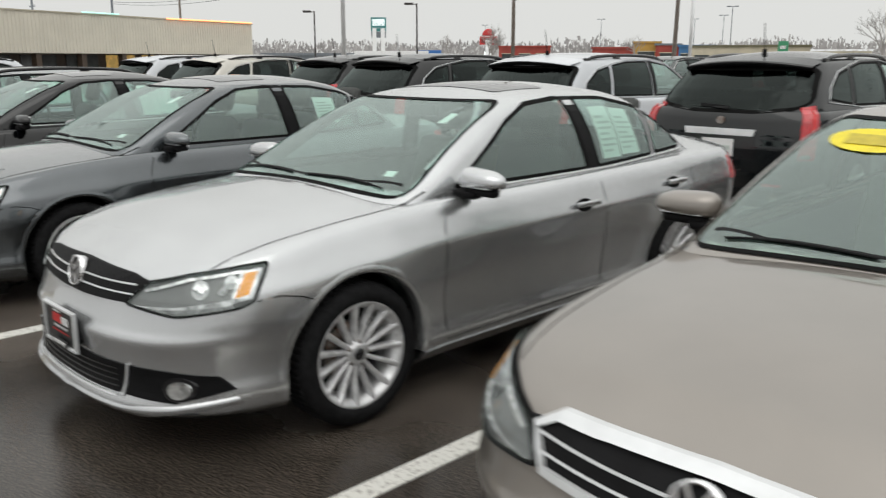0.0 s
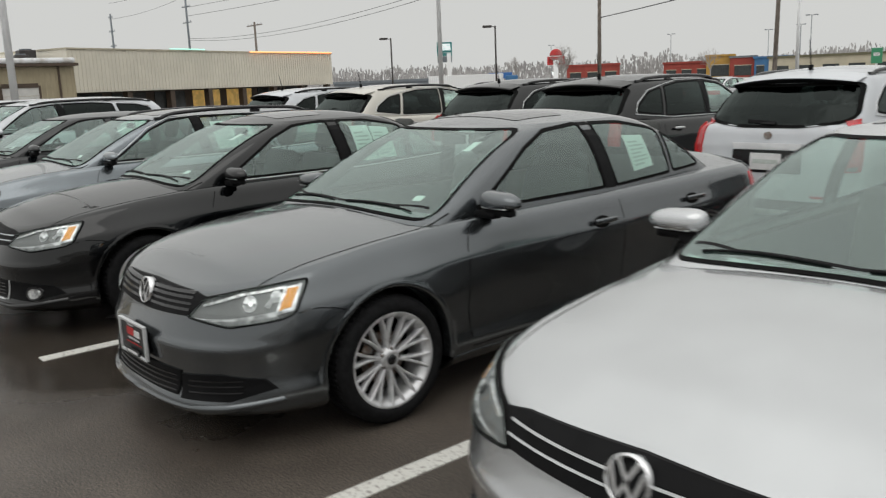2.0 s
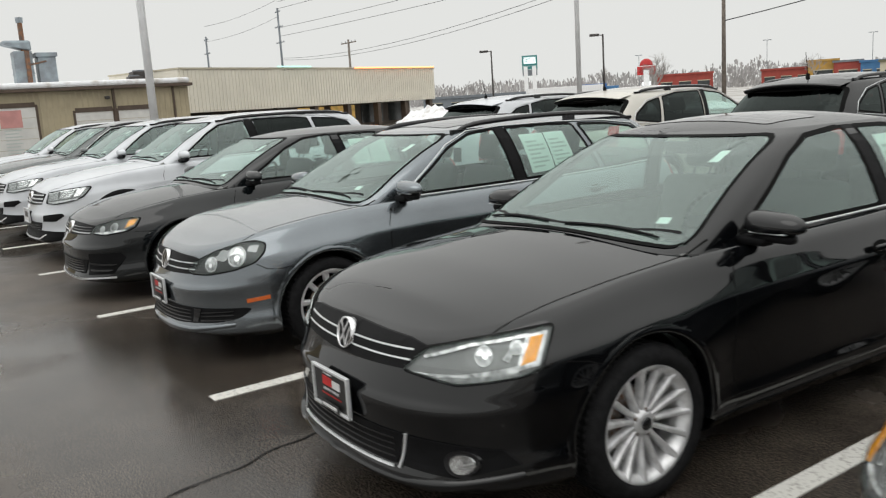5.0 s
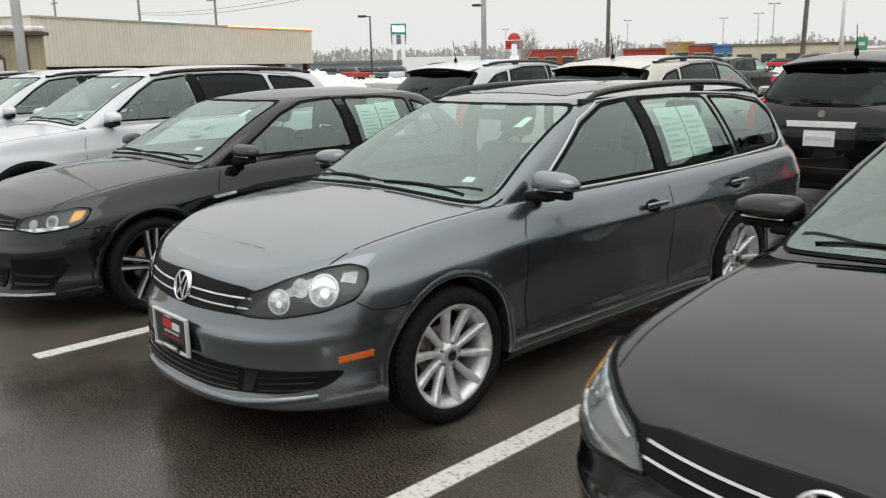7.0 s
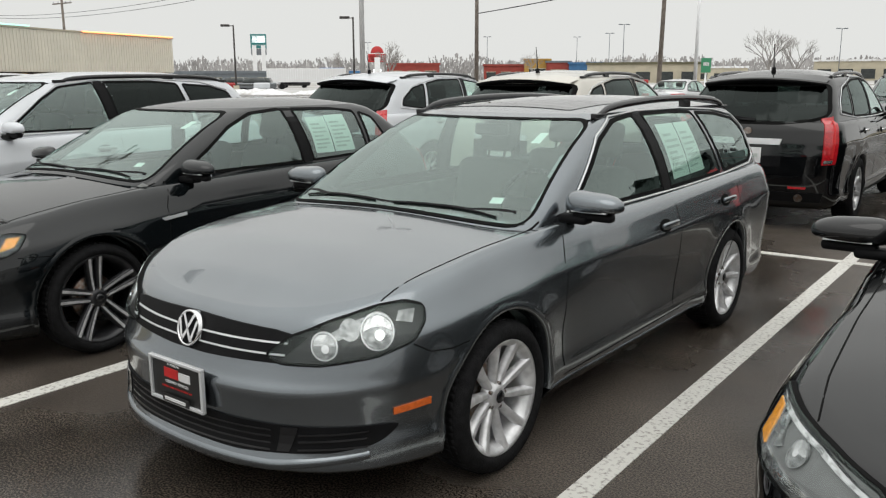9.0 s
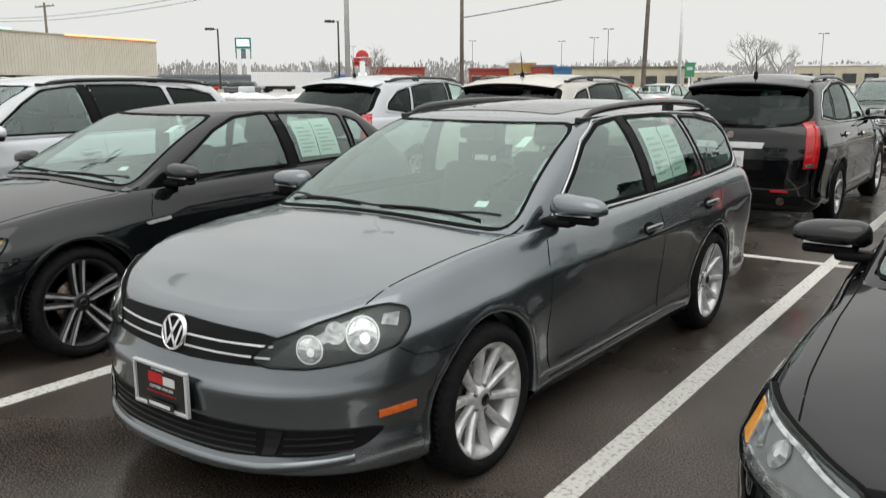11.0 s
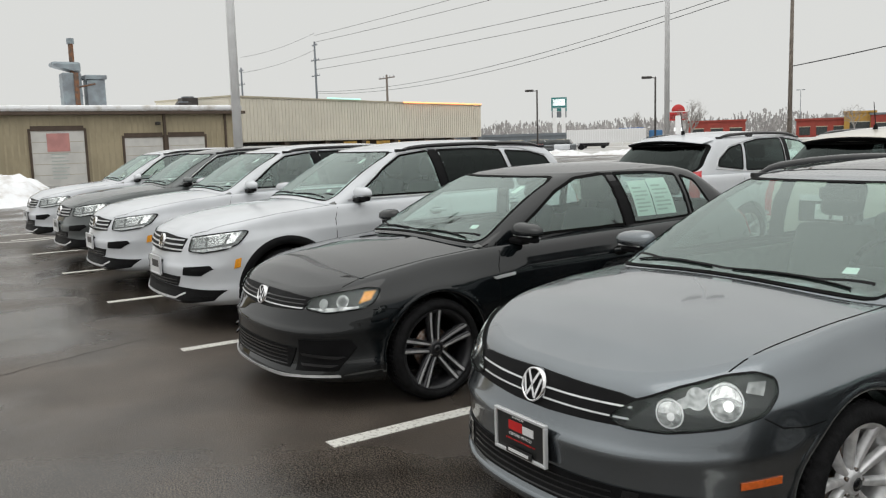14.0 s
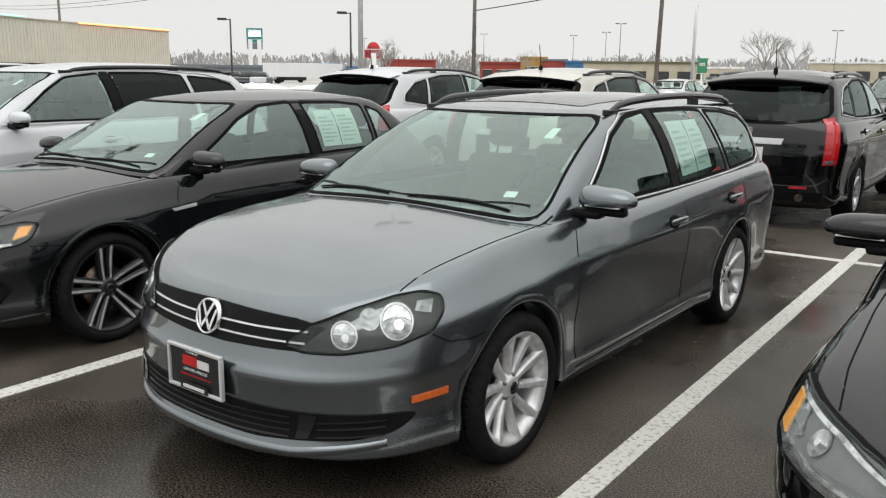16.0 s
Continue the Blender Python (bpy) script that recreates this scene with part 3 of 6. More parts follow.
    # door handles
    for hy, hz in s["handles"]:
        for mi in both:
            p0, p1 = sk.lay(hy - 0.09, hz, 90, 0.028), sk.lay(hy + 0.09, hz, 90, 0.028)
            c = (p0 + p1) / 2
            hb = box(-0.011, 0.011, -0.1, 0.1, -0.016, 0.016, 0.009)
            cup = disc_poly(hy - 0.01, hz, 0.075, 16, 0.035)
            for v in hb.verts:
                v.co += c
                if mi:
                    v.co.x = -v.co.x
            h = part("door_handle", hb, body if not s.get("chrome_handle") else M_CHROME, root, smooth=True)
            # flat dark ellipse on the door skin, painted shade of the handle's hollow
            part("handle_recess_shade", sk.patch(cup, 90, 0.002, 0, 0.03, mi), M_SEAM, h)
    # mirrors
    my, mz = s["mirror"]
    for mi in both:
        sg = -1 if mi else 1
        foot = sk.lay(my, mz - 0.06, 90, 0)
        c = Vector((foot.x + 0.155, my + 0.02, mz))
        mb = mirror_mesh()
        for v in mb.verts:
            v.co += c
            v.co.x *= sg
        if mi:
            bmesh.ops.reverse_faces(mb, faces=mb.faces)
        mo = part("door_mirror", mb, body, root, smooth=True)
        ab = box(min(sg * (foot.x - 0.02), sg * (c.x - 0.02)), max(sg * (foot.x - 0.02), sg * (c.x - 0.02)), my - 0.03, my + 0.05, mz - 0.085, mz - 0.045, 0.015)
        ub = box(sg * c.x - 0.098, sg * c.x + 0.098, my - 0.02, my + 0.034, mz - 0.066, mz - 0.028, 0.014)
        part("mirror_base", ub, M_PLASTIC, mo, "black lower shell of the mirror", True)
        part("mirror_arm", ab, M_PLASTIC, mo, smooth=True)
        lb = bmesh.new()
        box(sg * c.x - 0.085, sg * c.x + 0.085, my - 0.048, my - 0.01, mz - 0.024, mz - 0.016, 0.002, lb)
        part("mirror_repeater", lb, M_TRIM if not s.get("dull_mirror") else M_PLASTIC, mo)
        gb = box(sg * c.x - 0.088, sg * c.x + 0.088, my + 0.03, my + 0.046, mz - 0.045, mz + 0.045, 0.007)
        part("mirror_glass", gb, M_CHROME, mo)
    # nose
    for nm, poly, az, m, proud in s["nose"]:
        part(nm, sk.patch(poly, az, proud, 0.014, 0.035), m, root)
    for nm, poly, az, m, proud in s["nose_pair"]:
        for mi in both:
            part(nm, sk.patch(poly, az, proud, 0.014, 0.03, mi), m, root)
    for nm, pts, az, m, width, proud in s["nose_lines"]:
        part(nm, sk.ribbon(pts, az, width, proud - 0.003, 0.008), m, root)
        if max(abs(p[0]) for p in pts) > 0.08 and min(p[0] for p in pts) > 0:
            part(nm, sk.ribbon(pts, az, width, proud - 0.003, 0.008, mirror=True), m, root)
    for poly, az, glows in s["lamps"]:
        for mi in both:
            lamp = part("headlamp", sk.patch(rounded(poly, 0.02), az, 0.003, 0.012, 0.025, mi), s.get("lamp_house", M_LAMPHOUSE), root)
            part("lamp_seal", sk.ribbon(rounded(poly, 0.02), az, 0.009, 0.012, 0.014, True, 0.03, mi), M_SEAM, lamp)
            for gp, gm, pr in glows:
                part("reflector", sk.patch(gp, az, pr, 0.01, 0.02, mi), gm, lamp)
            part("lamp_lens", sk.patch(rounded(poly, 0.02), az, 0.017, 0.014, 0.03, mi), M_LENS, lamp)
    if s.get("chin"):
        lip_ = sk.ribbon(s["chin"], 0, 0.030, s.get("chin_out", 0.016), 0.05, False, 0.03)
        for v in lip_.verts:  # runs out into the bumper's corners
            k = max(0.0, abs(v.co.x) - 0.5) / 0.3
            v.co.y += 0.010 * k * k
            v.co.x -= math.copysign(0.010 * k * k, v.co.x)
        part("chin_spoiler", lip_, body, root, smooth=True)
    if s.get("badge"):
        bx, bz, br = s["badge"]
        c = sk.lay(bx, bz, 0, 0.012)
        tilt = Matrix.Translation(c) @ Matrix.Rotation(radians(-14), 4, "X")
        ring = lathe([(br * 0.86, -0.01), (br * 0.88, -0.016), (br, -0.014), (br, 0.02), (br * 0.86, 0.02), (br * 0.86, -0.01)], 36)
        bd = lathe([(0, -0.008), (br * 0.9, -0.006), (br * 0.9, 0.02)], 36)
        for b_ in (ring, bd):
            for v in b_.verts:
                v.co = tilt @ (Matrix.Rotation(radians(90), 3, "Z") @ v.co)
        pl = part("badge", bd, M_PLASTIC, root, "round dark badge with a chrome ring and chevrons", True)
        part("badge_ring", ring, M_CHROME, pl, smooth=True)
        for pts in (((-0.42, 0.72), (0, 0.02), (0.42, 0.72)), ((-0.74, 0.42), (-0.36, -0.66), (0, -0.08), (0.36, -0.66), (0.74, 0.42))):
            cb = bmesh.new()
            for a, b in zip(pts, pts[1:]):
                d = Vector((b[0] - a[0], 0, b[1] - a[1])) * br
                mm = Matrix.Translation(Vector(((a[0] + b[0]) / 2 * br, -0.012, (a[1] + b[1]) / 2 * br))) @ d.to_track_quat("Z", "Y").to_matrix().to_4x4() @ Matrix.Diagonal((0.0105, 0.012, d.length + 0.006, 1))
                bmesh.ops.create_cube(cb, size=1, matrix=tilt @ mm)
            part("badge_chevron", cb, M_CHROME, pl)
    # arches, wells, underside
    r = s["wr"] + s.get("arch", 0.06)
    for yw in (0, s["wb"]):
        for sg in (1, -1):
            lip = bmesh.new()
            rows = []
            for i in range(29):
                a = radians(-11 + 202 * i / 28)
                row = []
                over = s.get("lip", 0.008) - 0.008
                for rr, dx in ((r + 0.024 + over, 0.0012), (r + 0.010 + over, 0.0045 + 0.1 * over), (r, 0.005 + 0.1 * over), (r - 0.010, -0.006), (r - 0.014, -0.06)):
                    q = max(rr, r + 0.010)
                    p = sk.lay(yw + q * math.cos(a), s["wr"] + q * math.sin(a), 90, 0)
                    row.append(lip.verts.new((sg * (p.x + dx), yw + rr * math.cos(a), s["wr"] + rr * math.sin(a))))
                rows.append(row)
            for a, b in zip(rows, rows[1:]):
                for k in range(4):
                    lip.faces.new((a[k], a[k + 1], b[k + 1], b[k]))
            bmesh.ops.recalc_face_normals(lip, faces=lip.faces)
            part("wheel_arch", lip, lower if lower else body, root, smooth=True)
            well = lathe([(0.0, sg * 0.45), (r - 0.004, sg * 0.45), (r - 0.010, sg * (w - 0.135))], 32)
            for v in well.verts:
                v.co += Vector((0, yw, s["wr"]))
                v.co.z = max(v.co.z, 0.2)
            part("wheel_well", well, M_PLASTIC, root, smooth=True)
            add_wheel(root, s["wheel"], s["wr"], s["rim"], sg * (w - 0.105), yw, 0.4 + yw)
    part("underbody", box(-w + 0.2, w - 0.2, s["yf"] + 0.5, s["yr"] - 0.4, 0.2, 0.4), M_PLASTIC, root)
    for mi in both:
        part("sill", sk.ribbon([(r + 0.01, 0.215 + s.get("lift", 0)), (s["wb"] - r - 0.01, 0.215 + s.get("lift", 0))], 90, 0.05, 0.006, 0.01, False, 0.1, mi), M_PLASTIC if not s.get("body_sill") else body, root)
    # cabin inside
    yd = s["cabin"][0][1]
    fl = box(-w + 0.2, w - 0.2, yd + 0.2, s["cabin"][0][2] - 0.15, 0.42, 0.47)
    part("cabin_floor", fl, M_SEAT, root)
    db = box(-w + 0.13, w - 0.13, yd + 0.16, yd + 0.55, zb - 0.30, zb + 0.0, 0.05)
    for v in db.verts:
        if v.co.y > yd + 0.3 and v.co.z > zb - 0.1:
            v.co.z -= 0.03
    dash = part("dashboard", db, M_DASH, root, smooth=True)
    for mi in (1, -1):
        part("door_card", box(min(mi * (w - 0.12), mi * (w - 0.15)), max(mi * (w - 0.12), mi * (w - 0.15)), yd + 0.3, s["cabin"][0][2] - 0.3, 0.4, zb - 0.02, 0.01), M_DASH, root)
    st = bmesh.new()
    nn = 28
    for i in range(nn):
        a, b = 2 * math.pi * i / nn, 2 * math.pi * (i + 1) / nn
        cyl((0.18 * math.cos(a), 0, 0.18 * math.sin(a)), (0.18 * math.cos(b), 0, 0.18 * math.sin(b)), 0.014, None, 8, st)
    box(-0.16, 0.16, -0.01, 0.02, -0.04, 0.03, 0.01, st)
    for v in st.verts:
        v.co = Matrix.Rotation(radians(-25), 3, "X") @ v.co + Vector((0.36, yd + 0.85, zb + 0.0))
    part("steering_wheel", st, M_PLASTIC, root, smooth=True)
    part("rear_view_mirror", box(-0.11, 0.11, s["screen_top_y"] + 0.02, s["screen_top_y"] + 0.05, s["screen"][2][1] - 0.10, s["screen"][2][1] - 0.035, 0.012), M_PLASTIC, root, smooth=True)
    rows_ = [(0.36, s["seat_y"]), (-0.36, s["seat_y"]), (0.36, s["seat_y"] + 0.85), (-0.36, s["seat_y"] + 0.85)]
    for sx, sy in rows_:
        ob = part("seat", SEAT, None, root)
        ob.matrix_local = Matrix.Translation((sx, sy, zb - 0.57))
    # roof
    if s.get("sunroof"):
        part("sunroof", sk.patch(rounded([(-0.42, s["sunroof"][0]), (0.42, s["sunroof"][0]), (0.42, s["sunroof"][1]), (-0.42, s["sunroof"][1])], 0.05), None, 0.003, 0.006, 0.08), M_ROOFGLASS, root)
    for rail in s.get("rails", ()):
        y0, y1, rx, h, rm = rail
        for mi in both:
            sg = -1 if mi else 1
            rb = bmesh.new()
            N, rows2 = 24, []
            for i in range(N + 1):
                t = i / N
                y = y0 + (y1 - y0) * t
                p = sk.lay(rx, y, None, 0)
                hh = h * max(0.0, math.sin(math.pi * t)) ** 0.55
                q = min(1.0, 0.12 + 9 * min(t, 1 - t))
                rows2.append([rb.verts.new((sg * (rx + a * q), y, p.z + hh - 0.012 * (1 - q) + b * q)) for a, b in ((-0.02, -0.010), (-0.018, 0.016), (0, 0.026), (0.018, 0.016), (0.02, -0.010), (0.0, -0.016))])
            for a, b in zip(rows2, rows2[1:]):
                for k in range(6):
                    rb.faces.new((a[k], a[(k + 1) % 6], b[(k + 1) % 6], b[k]))
            bmesh.ops.recalc_face_normals(rb, faces=rb.faces)
            ro = part("roof_rail", rb, rm, root, smooth=True)
            for fy in (y0 + (y1 - y0) * 0.04, y0 + (y1 - y0) * 0.62, y1 - (y1 - y0) * 0.04):
                p = sk.lay(rx, fy, None, 0)
                part("rail_foot", box(sg * rx - 0.016, sg * rx + 0.016, fy - 0.06, fy + 0.06, p.z - 0.01, p.z + (0.02 if fy != y0 + (y1 - y0) * 0.62 else h), 0.006), rm, ro)
    if s.get("spoiler"):
        ya, yb, zt, hx = s["spoiler"]
        sp = bmesh.new()
        rows3 = []
        for i in range(15):
            u = hx * (i / 7 - 1)
            sweep = 0.10 * (u / hx) ** 2
            za = sk.lay(u * 0.97, ya, None, 0).z
            rows3.append([sp.verts.new((u, y - sweep, z - 0.05 * (u / hx) ** 2)) for y, z in ((ya + sweep, za + 0.004 + 0.05 * (u / hx) ** 2), (yb - 0.05, zt + 0.012), (yb, zt - 0.004), (yb - 0.02, zt - 0.03), (yb - 0.16, zt - 0.065))])
        for a, b in zip(rows3, rows3[1:]):
            for k in range(4):
                sp.faces.new((a[k], a[k + 1], b[k + 1], b[k])).material_index = int(k > 1)
        bmesh.ops.recalc_face_normals(sp, faces=sp.faces)
        part("rear_spoiler", sp, [body, M_PLASTIC], root, "painted roof spoiler with a black underside", True)
    # tail
    for nm, poly, az, m, proud in s["tail"]:
        part(nm, sk.patch(poly, az, proud, 0.016, 0.05), m, root)
    corner = (s["yr"] - 0.13 - (s["w"] - 0.13)) / math.sqrt(2)
    for nm, poly, az, m, proud in s["tail_pair"]:
        poly = [(u + corner, v) for u, v in poly] if az == 135 else poly
        for mi in both:
            part(nm, sk.patch(poly, az, proud, 0.02, 0.035, mi), m, root)
    if s.get("mast"):
        p = sk.lay(0, s["mast"], None, 0)
        part("antenna_base", cyl(p - Vector((0, 0, 0.01)), p + Vector((0, 0, 0.05)), 0.028, 0.02, 12), M_PLASTIC, root)
        part("antenna_mast", cyl(p + Vector((0, 0, 0.04)), p + Vector((0, 0.05, 0.30)), 0.006, 0.004, 8), M_PLASTIC, root)
    if s.get("plate"):
        front_plate(sk, root, *s["plate"])
    return root, sk


def bar(x0, x1, z0, z1, y, d=0.003):
    return box(x0, x1, y - d, y + 0.001, z0, z1)


def front_plate(sk, root, pz, style="dealer"):
    y = sk.lay(0, pz, 0, 0).y - 0.022
    fr = bmesh.new()
    W, H, t = 0.165, 0.088, 0.013
    for a in ((-W, W, H - t, H), (-W, W, -H, -H + t), (-W, -W + t, -H + t, H - t), (W - t, W, -H + t, H - t)):
        box(a[0], a[1], y - 0.012, y + 0.006, pz + a[2], pz + a[3], 0.003, fr)
    f = part("plate_frame", fr, M_TRIM, root, "chrome plate frame")
    part("plate", box(-W + 0.006, W - 0.006, y - 0.002, y + 0.012, pz - H + 0.006, pz + H - 0.006), M_PLATEBLACK if style == "dealer" else M_PLATEWHITE, f, "black dealer plate with red and white print")
    part("plate_holder", box(-0.12, 0.12, y + 0.012, y + 0.06, pz - 0.06, pz + 0.05), M_PLASTIC, f)
    if style == "dealer":
        part("red_print", bar(-0.075, 0.012, pz + 0.012, pz + 0.050, y - 0.002), M_PLATERED, f)
        part("white_print", bar(0.016, 0.085, pz + 0.012, pz + 0.044, y - 0.002), M_PLATEWHITE, f)
        part("script_print", bar(-0.08, 0.085, pz - H - 0.004 + 0.010, pz - H + 0.036, y - 0.012), M_PLATEBLACK, f)
        part("script_line", bar(-0.062, 0.066, pz - H + 0.014, pz - H + 0.026, y - 0.015), M_PLATEWHITE, f)
        for txt, z, size, m in (("CERTIFIED VEHICLES", pz - 0.006, 0.016, M_PLATEWHITE), ("a better way to buy a better car", pz - 0.026, 0.0145, M_PLATERED), ("ST. PETERS, MO", pz + H - 0.018, 0.011, M_PLATEWHITE)):
            lettering(txt, (0, y - (0.0035 if z < pz + 0.05 else 0.014), z), size, m, f)
    else:
        part("dark_print", bar(-0.10, 0.10, pz - 0.02, pz + 0.045, y - 0.002), M_PLATEBLACK, f)


def lettering(txt, place, size, m, parent, turn=(90, 0, 0)):
    cu = bpy.data.curves.new("lettering", "FONT")
    cu.body, cu.size, cu.align_x, cu.align_y, cu.extrude = txt, size, "CENTER", "CENTER", 0.0006
    cu.resolution_u = 2
    ob = bpy.data.objects.new("t", cu)
    me = bpy.data.meshes.new_from_object(ob)
    bpy.data.objects.remove(ob)
    me.materials.append(m)
    o = new("lettering", me)
    o.parent = parent
    o.matrix_local = pose(*place, *turn)
    return o


# ---- measurements of the models ----
def slats(x, zs, m, width, xm=0.0):
    return [("grille_slat", [(-x, z), (-x * 0.5, z - 0.006), (0, z - 0.009), (x * 0.5, z - 0.006), (x, z)], 0, m, width, 0.0115) for z in zs]


def door_gaps(y0, y1, y2, zlo, zbelt):
    """Front edge, middle and rear edge of the doors, seen from the side."""
    return [([(y0 + 0.02, zlo), (y0 - 0.01, zlo + 0.2), (y0, zbelt - 0.15), (y0 + 0.06, zbelt)], 90), ([(y1, zlo), (y1 + 0.01, 0.6), (y1 - 0.01, zbelt)], 90), ([(y2 - 0.36, zlo + 0.03), (y2 - 0.22, 0.42), (y2 - 0.04, 0.66), (y2, 0.8), (y2 + 0.02, zbelt)], 90), ([(y0 + 0.02, zlo), (y2 - 0.36, zlo + 0.03)], 90)]


SALOON = dict(yf=-0.92, yr=3.71, w=0.889, wb=2.65, wr=0.322, rim=0.235, belt=0.95, roof=1.453,
    shoulder=((-0.9, 0.745), (-0.7, 0.775), (-0.4, 0.84), (0, 0.895), (0.5, 0.935), (1.5, 0.95), (3.0, 0.985), (3.7, 0.99)),
    spine=((-0.9, 0.76), (-0.77, 0.79), (-0.6, 0.85), (-0.3, 0.915), (0.1, 0.965), (0.5, 1.0), (1.5, 1.0), (3.0, 1.05), (3.45, 1.06), (3.7, 1.02)),
    cabin=((0.93, 0.17, 3.22, 0.795), (1.02, 0.35, 3.08, 0.775), (1.15, 0.59, 2.88, 0.735), (1.28, 0.85, 2.66, 0.675), (1.355, 1.04, 2.5, 0.62), (1.39, 1.18, 2.36, 0.565)),
    screen=[(-0.725, 0.985), (0.725, 0.985), (0.57, 1.368), (-0.57, 1.368)], screen_top_y=1.17,
    rear_glass=[(-0.62, 1.09), (0.62, 1.09), (0.52, 1.355), (-0.52, 1.355)], cowl=0.30,
    side_glass=[("front_door_glass", [(0.69, 0.978), (1.165, 1.268), (1.375, 1.35), (1.69, 1.373), (1.745, 0.985)], M_GLASS),
                ("rear_door_glass", [(1.86, 0.985), (1.80, 1.368), (2.08, 1.36), (2.36, 1.31), (2.44, 1.285), (2.44, 1.01)], M_GLASS),
                ("quarter_glass", [(2.49, 1.015), (2.49, 1.27), (2.66, 1.18), (2.80, 1.05), (2.78, 1.03)], M_GLASS)],
    pillar=[(1.755, 0.975), (1.70, 1.375), (1.79, 1.375), (1.85, 0.975)],
    chrome=[[(0.70, 0.962), (1.3, 0.966), (2.0, 0.975), (2.84, 1.015)]],
    gaps=door_gaps(0.52, 1.80, 2.78, 0.27, 0.955) + [([(0.675, -0.64), (0.705, -0.42), (0.73, 0.0), (0.745, 0.5)], None), ([(-0.49, 0.664), (-0.40, 0.674), (-0.31, 0.658), (-0.235, 0.628)], 90)],
    handles=[(1.60, 0.80), (2.55, 0.83)], mirror=(0.70, 1.02),
    nose=[("grille", [(-0.515, 0.727), (-0.42, 0.642), (-0.1, 0.628), (0.1, 0.628), (0.42, 0.642), (0.515, 0.727), (0.40, 0.746), (0, 0.754), (-0.40, 0.746)], 0, M_PLASTIC, 0.006),
          ("lower_grille", [(-0.45, 0.40), (-0.41, 0.275), (0.41, 0.275), (0.45, 0.40)], 0, M_PLASTIC, 0.006),
          ("front_lip", [(-0.72, 0.225), (-0.3, 0.195), (0.3, 0.195), (0.72, 0.225), (0.7, 0.185), (-0.7, 0.185)], 0, M_PLASTIC, 0.004)],
    chin=[(-0.82, 0.275), (-0.66, 0.240), (-0.44, 0.212), (0, 0.208), (0.44, 0.212), (0.66, 0.240), (0.82, 0.275)],
    nose_pair=[("fog_lamp_panel", [(0.47, 0.40), (0.445, 0.275), (0.66, 0.265), (0.80, 0.315), (0.765, 0.375), (0.62, 0.395)], 0, M_PLASTIC, 0.006),
               ("fog_lamp", disc_poly(0.665, 0.325, 0.052), 0, M_GLOSSBLACK, 0.014), ("fog_lens", disc_poly(0.668, 0.322, 0.036), 0, M_REFLECT, 0.019)],
    nose_lines=slats(0.445, (0.675, 0.712), M_TRIM, 0.0055) + slats(0.40, (0.30, 0.325, 0.35, 0.375), M_GLOSSBLACK, 0.008) + [("lower_trim", [(-0.40, 0.262), (0, 0.258), (0.40, 0.262)], 0, M_TRIM, 0.008, 0.012), ("trim_upright", [(0.46, 0.405), (0.43, 0.262)], 0, M_TRIM, 0.008, 0.012)],
    lamps=[([(-0.285, 0.640), (-0.19, 0.722), (-0.02, 0.757), (0.20, 0.790), (0.275, 0.797), (0.262, 0.745), (0.238, 0.668), (0.18, 0.645), (-0.06, 0.612)], 45,
            [(disc_poly(0.035, 0.712, 0.034), M_DIMREFLECT, 0.009), (bowl_highlight(0.035, 0.712, 0.030), M_REFLECT, 0.010), (disc_poly(0.04, 0.710, 0.009), M_CHROME, 0.011), ([(0.10, 0.70), (0.14, 0.75), (0.155, 0.75), (0.125, 0.69)], M_DIMREFLECT, 0.010),
             ([(-0.25, 0.640), (-0.05, 0.650), (0.16, 0.680), (0.16, 0.660), (-0.05, 0.630)], M_REFLECT, 0.009), ([(-0.17, 0.632), (0.165, 0.658), (0.165, 0.648), (-0.06, 0.619)], M_DIMREFLECT, 0.009), (disc_poly(0.150, 0.738, 0.026), M_DIMREFLECT, 0.009), (bowl_highlight(0.150, 0.738, 0.022), M_REFLECT, 0.010), ([(0.15, 0.662), (0.18, 0.772), (0.255, 0.783), (0.230, 0.680)], M_REFLECT, 0.010), ([(0.166, 0.680), (0.196, 0.766), (0.240, 0.770), (0.216, 0.692)], M_AMBER, 0.013),
             ([(-0.195, 0.70), (-0.02, 0.748), (0.19, 0.778), (0.19, 0.768), (-0.02, 0.738), (-0.19, 0.69)], M_REFLECT, 0.012)])],
    badge=(0, 0.70, 0.066), plate=(0.475,), wheel="fifteen", seat_y=1.35, sunroof=(1.35, 1.78),
    tail=[("tail_plate", [(-0.16, 0.72), (0.16, 0.72), (0.16, 0.85), (-0.16, 0.85)], 180, M_PLATEWHITE, 0.006)],
    tail_pair=[("tail_lamp", [(-0.25, 0.78), (0.02, 0.76), (0.25, 0.77), (0.30, 0.93), (0.0, 0.94), (-0.22, 0.93)], 135, M_RED, 0.006)], body_sill=True)

